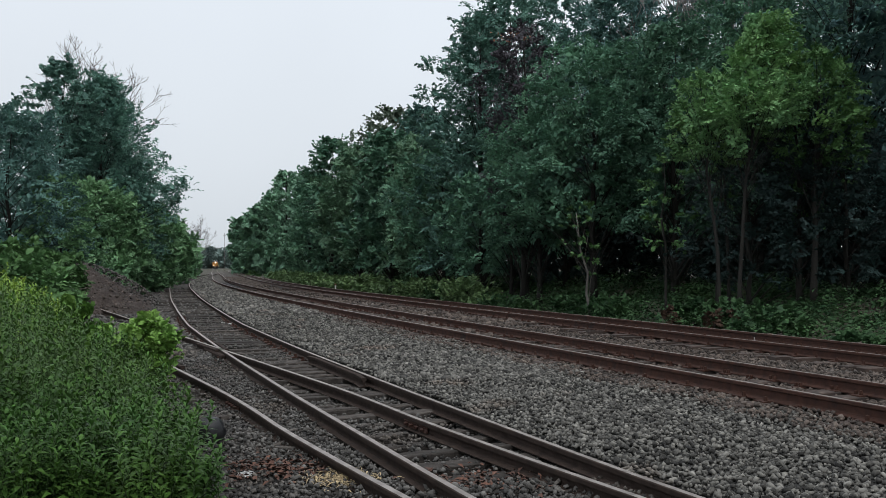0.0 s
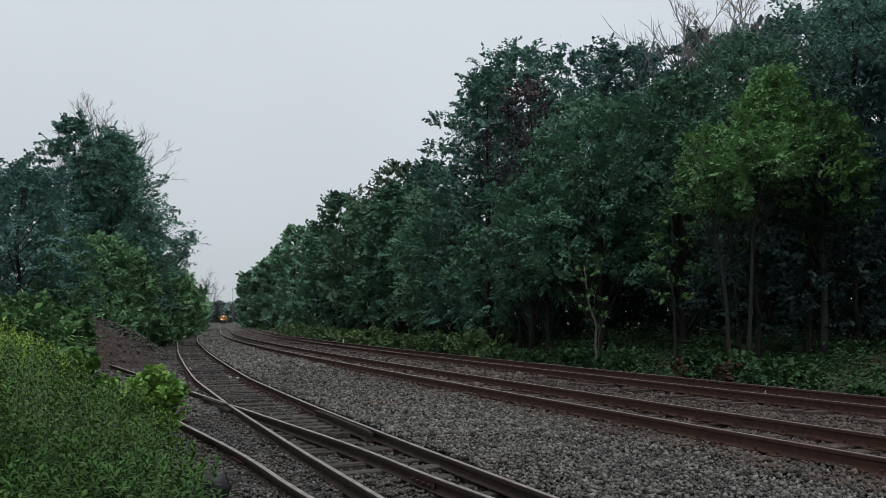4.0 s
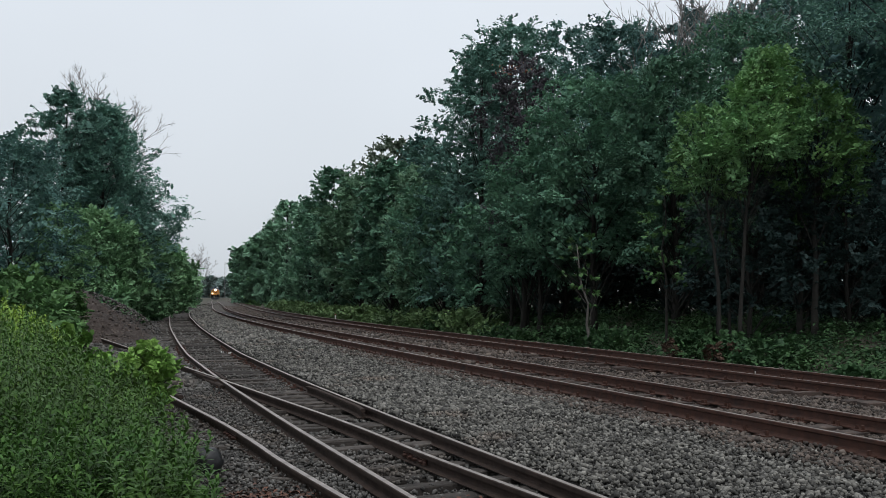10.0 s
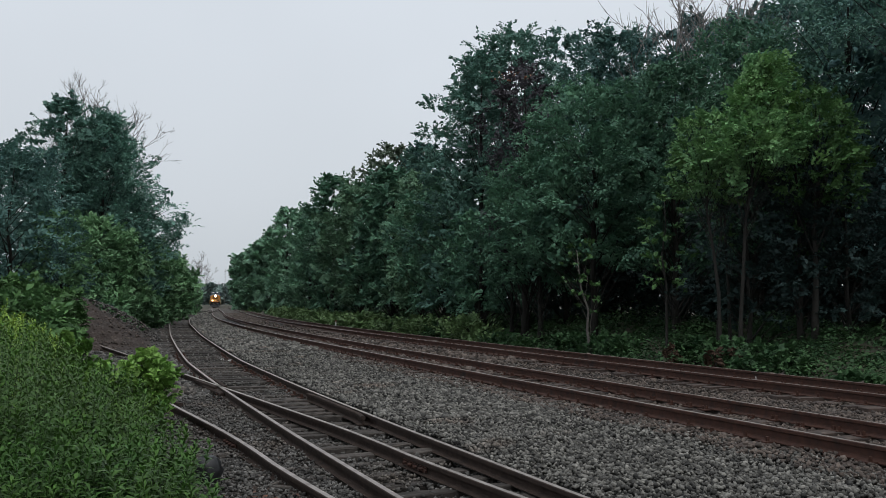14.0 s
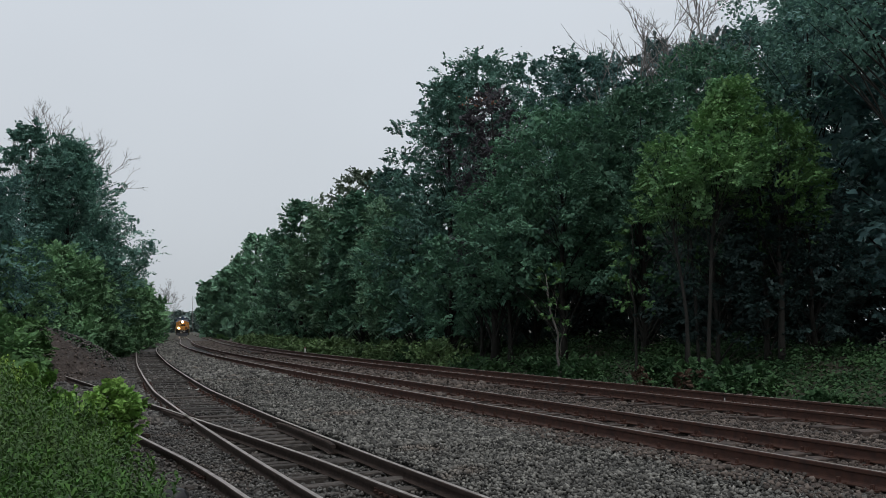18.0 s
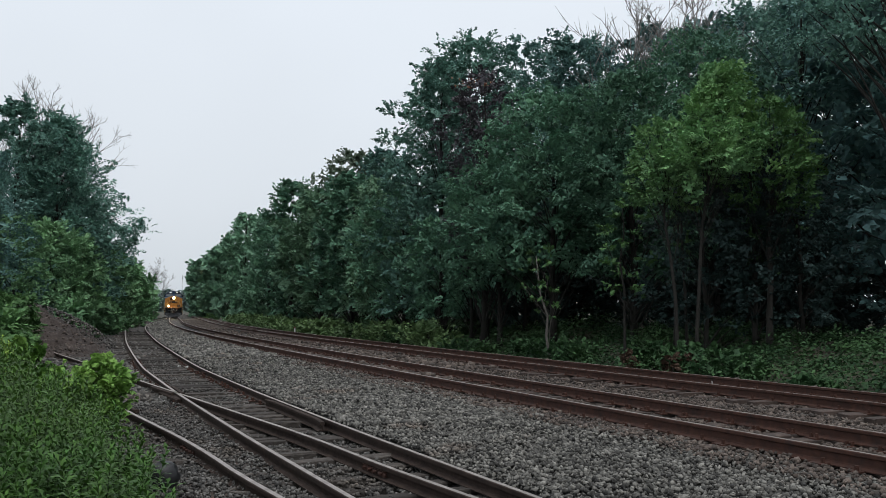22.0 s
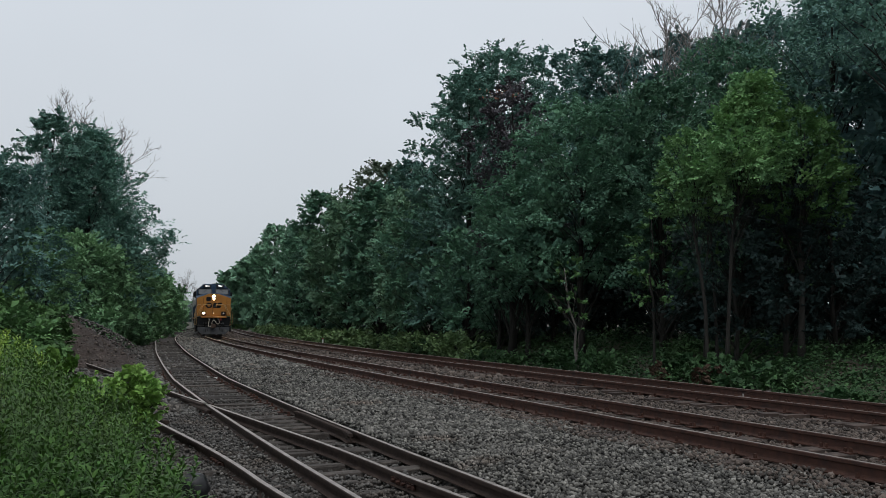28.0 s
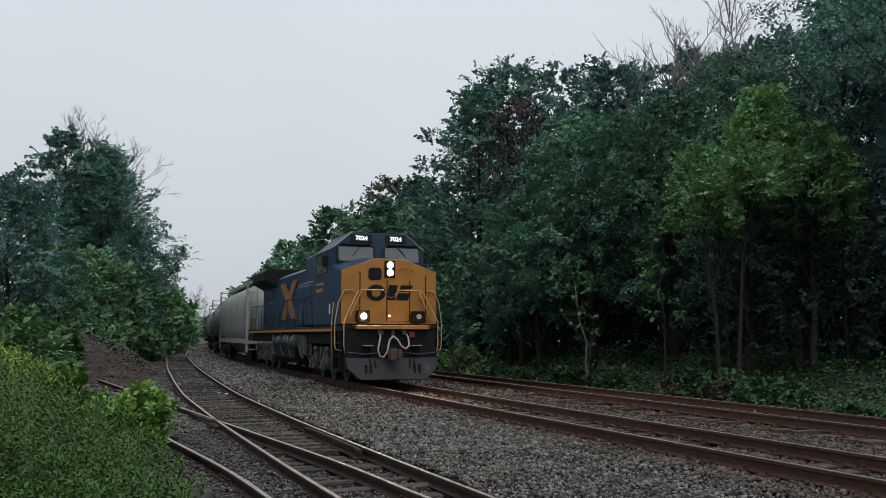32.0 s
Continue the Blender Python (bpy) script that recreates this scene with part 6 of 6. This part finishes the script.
        part("equipment_rack", Shape().box(9.1, 9.4, s * 1.25 - 0.12, s * 1.25 + 0.12, 0.7, 1.3), GREY_STEEL, lo, bevel=0.03)
    for x in (-6.6, 6.6):
        loco_bogie(lo, x)
    part("rear_coupler", Shape().box(-11.15, -10.5, -0.13, 0.13, 0.80, 1.02), COUPLER, lo)
    return lo


def freight_bogie(parent, x):
    sh = Shape()
    for s in (-1, 1):
        sh.prism([(-1.2, 0.62), (-0.55, 0.80), (0.55, 0.80), (1.2, 0.62), (1.2, 0.42), (0.8, 0.40), (0.4, 0.24), (-0.4, 0.24), (-0.8, 0.40), (-1.2, 0.42)], 1, s * 1.0 - 0.07, s * 1.0 + 0.07)
    sh.box(-0.2, 0.2, -1.0, 1.0, 0.45, 0.78)
    bogie = part("bogie", sh, BLACK, parent, "grimy four-wheel bogie", 0.015, m=pose(x, 0, 0))
    for dx in (-0.9, 0.9):
        WHEELS.append((wheelset(bogie, dx, 0.46), 0.46))


def build_hopper():
    h = thing("hopper_car", "light grey weathered covered hopper wagon", "rail wagon", "freight wagons")
    def ring(x, k):
        z0 = 1.2 + 1.1 * k
        half = [(1.30, z0), (1.47, z0 + 0.30), (1.56, z0 + 0.75), (1.60, 2.75 + 0.2 * k), (1.575, 3.2), (1.49, 3.55), (1.35, 3.82), (1.12, 4.05), (0.8, 4.18), (0.4, 4.24)]
        return [Vector((x, -y, z)) for y, z in half] + [Vector((x, y, z)) for y, z in reversed(half)]
    part("body", Shape().loft([ring(-8.45, 0.85), ring(-7.7, 0.25), ring(-6.9, 0), ring(6.9, 0), ring(7.7, 0.25), ring(8.45, 0.85)]), HOPPER_GREY, h, "rounded light grey hopper body", smooth=True)
    for s in (-1, 1):
        rail_tube("walk_rail", h, [(-8.3, s * 0.78, 4.58), (8.3, s * 0.78, 4.58)], 0.022, HOPPER_GREY)
        for k in range(9):
            rail_tube("walk_bracket", h, [(-8.0 + k * 2, s * 1.1, 4.2), (-8.0 + k * 2, s * 0.78, 4.58)], 0.02, HOPPER_GREY)
    for k in range(3):
        x = -4 + k * 4
        part("discharge_hopper", Shape().loft([[Vector((x + a * 1.9, b * 1.2, 1.15)) for a, b in ((-1, -1), (1, -1), (1, 1), (-1, 1))], [Vector((x + a * 0.5, b * 0.6, 0.42)) for a, b in ((-1, -1), (1, -1), (1, 1), (-1, 1))]]), HOPPER_GREY, h)
    part("roof_walk", Shape().box(-8.2, 8.2, -0.75, -0.25, 4.42, 4.46).box(-8.2, 8.2, 0.25, 0.75, 4.42, 4.46), GREY_STEEL, h, "steel roof walkway")
    for k in range(8):
        part("roof_hatch", Shape().box(-7.4 + k * 2, -6.2 + k * 2, -0.22, 0.22, 4.28, 4.42), HOPPER_GREY, h, bevel=0.02)
    for e in (-1, 1):
        part("end_platform", Shape().box(min(e * 8.0, e * 8.95), max(e * 8.0, e * 8.95), -1.5, 1.5, 1.05, 1.2), HOPPER_GREY, h)
        part("draft_sill", Shape().box(min(e * 7.0, e * 9.2), max(e * 7.0, e * 9.2), -0.2, 0.2, 0.75, 1.1), BLACK, h)
        for s in (-1, 1):
            part("corner_post", Shape().box(e * 8.85 - 0.05, e * 8.85 + 0.05, s * 1.48 - 0.05, s * 1.48 + 0.05, 0.6, 4.15), HOPPER_GREY, h)
            part("end_brace", Shape().tube([(e * 8.85, s * 1.45, 1.2), (e * 8.1, s * 1.2, 4.0)], 0.05, 6), HOPPER_GREY, h)
            for k in range(8):
                rail_tube("rung", h, [(e * 8.85, s * 1.46, 0.75 + k * 0.42), (e * 8.35, s * 1.46, 0.75 + k * 0.42)], 0.018, HOPPER_GREY)
                rail_tube("rung", h, [(e * 8.90, s * 1.46, 0.75 + k * 0.42), (e * 8.90, s * 1.0, 0.75 + k * 0.42)], 0.018, HOPPER_GREY)
            part("ladder_rail", Shape().box(e * 8.35 - 0.03, e * 8.35 + 0.03, s * 1.46 - 0.03, s * 1.46 + 0.03, 0.6, 4.1).box(e * 8.88 - 0.03, e * 8.88 + 0.03, s * 0.98 - 0.03, s * 0.98 + 0.03, 0.7, 4.1), HOPPER_GREY, h)
    for s in (-1, 1):
        part("side_sill", Shape().box(-8.9, 8.9, s * 1.5 - 0.04, s * 1.5 + 0.04, 1.05, 1.3), HOPPER_GREY, h)
    for x in (-6.6, 6.6):
        freight_bogie(h, x)
    return h


def build_tank():
    c = thing("tank_car", "dull dark grey tank wagon with a railed top platform", "rail wagon", "freight wagons")
    rings = []
    for x, r in ((-7.6, 0.35), (-7.5, 0.9), (-7.25, 1.3), (-6.8, 1.48), (6.8, 1.48), (7.25, 1.3), (7.5, 0.9), (7.6, 0.35)):
        rings.append([Vector((x, r * math.cos(2 * math.pi * k / 28), 2.55 + r * math.sin(2 * math.pi * k / 28))) for k in range(28)])
    part("tank", Shape().loft(rings), TANK_BLACK, c, "dark grey cylindrical tank", smooth=True)
    for x in (-4.5, -1.5, 1.5, 4.5):
        part("band", Shape().loft([[Vector((x + d, 1.495 * math.cos(2 * math.pi * k / 28), 2.55 + 1.495 * math.sin(2 * math.pi * k / 28))) for k in range(28)] for d in (-0.06, 0.06)]), BLACK, c)
    part("manway", Shape().tube([(0, 0, 3.95), (0, 0, 4.3)], 0.45, 18), TANK_BLACK, c, bevel=0.02)
    part("platform", Shape().box(-1.2, 1.2, -0.95, 0.95, 4.02, 4.07), GREY_STEEL, c)
    for z in (4.45, 4.85):
        rail_tube("railing", c, [(-1.2, -0.95, z), (1.2, -0.95, z), (1.2, 0.95, z), (-1.2, 0.95, z), (-1.2, -0.95, z)], 0.02, GREY_STEEL)
    for x in (-1.2, 0, 1.2):
        for y in (-0.95, 0.95):
            rail_tube("rail_post", c, [(x, y, 4.05), (x, y, 4.85)], 0.02, GREY_STEEL)
    for s in (-1, 1):
        part("ladder", Shape().tube([(-0.3, s * 1.55, 1.1), (-0.3, s * 1.52, 3.2), (-0.3, s * 0.95, 4.05)], 0.02, 6).tube([(0.3, s * 1.55, 1.1), (0.3, s * 1.52, 3.2), (0.3, s * 0.95, 4.05)], 0.02, 6), GREY_STEEL, c)
    for e in (-1, 1):
        part("end_sill", Shape().box(min(e * 5.0, e * 8.6), max(e * 5.0, e * 8.6), -0.3, 0.3, 0.75, 1.12).box(e * 8.3 - 0.1, e * 8.3 + 0.1, -1.45, 1.45, 0.9, 1.1), BLACK, c)
        part("saddle", Shape().box(e * 6.0 - 0.4, e * 6.0 + 0.4, -1.1, 1.1, 1.0, 1.5), BLACK, c)
        rail_tube("end_rail", c, [(e * 8.3, -1.4, 1.1), (e * 8.3, -1.4, 2.0), (e * 8.3, 1.4, 2.0), (e * 8.3, 1.4, 1.1)], 0.02, GREY_STEEL)
    for x in (-6.0, 6.0):
        freight_bogie(c, x)
    return c


loco = build_loco()
hopper = build_hopper()
tank = build_tank()
tanks = [tank] + [copy_thing(tank, pose(0, 0, 0)) for k in range(3)]

# ---- what moves ----
LINE_Y = np.arange(-20, 760, 0.5)
LINE_P = np.array([(main_x(v), v) for v in LINE_Y])
LINE_S = np.concatenate([[0], np.cumsum(np.linalg.norm(np.diff(LINE_P, axis=0), axis=1))])


def on_line(s):
    return Vector((np.interp(s, LINE_S, LINE_P[:, 0]), np.interp(s, LINE_S, LINE_P[:, 1]), 0))


SPEED = 14.9
FRONT = float(np.interp(28.22, LINE_Y, LINE_S))


def car_pose(t, back, bogie):
    """A vehicle whose middle runs back metres behind the train's front, on two bogies."""
    s = FRONT + SPEED * (32.0 - t) + back
    a, b = on_line(s - bogie), on_line(s + bogie)
    d = a - b
    return pose(*((a + b) / 2), 0, 0, math.degrees(math.atan2(d.y, d.x)))


def motions():
    times = [k * 0.5 for k in range(65)]
    walk(loco, [(t, car_pose(t, 10.8, 6.6)) for t in times])
    walk(hopper, [(t, car_pose(t, 31.2, 6.6)) for t in times])
    for k, car in enumerate(tanks):
        walk(car, [(t, car_pose(t, 49.2 + 17.6 * k, 6.0)) for t in times])
    for wheels, r in WHEELS[:6]:
        x, z = wheels.location.x, wheels.location.z
        walk(wheels, [(k / FPS, pose(x, 0, z) @ Matrix.Rotation(SPEED * k / FPS / r, 4, "Y")) for k in range(32 * FPS + 1)])


motions()
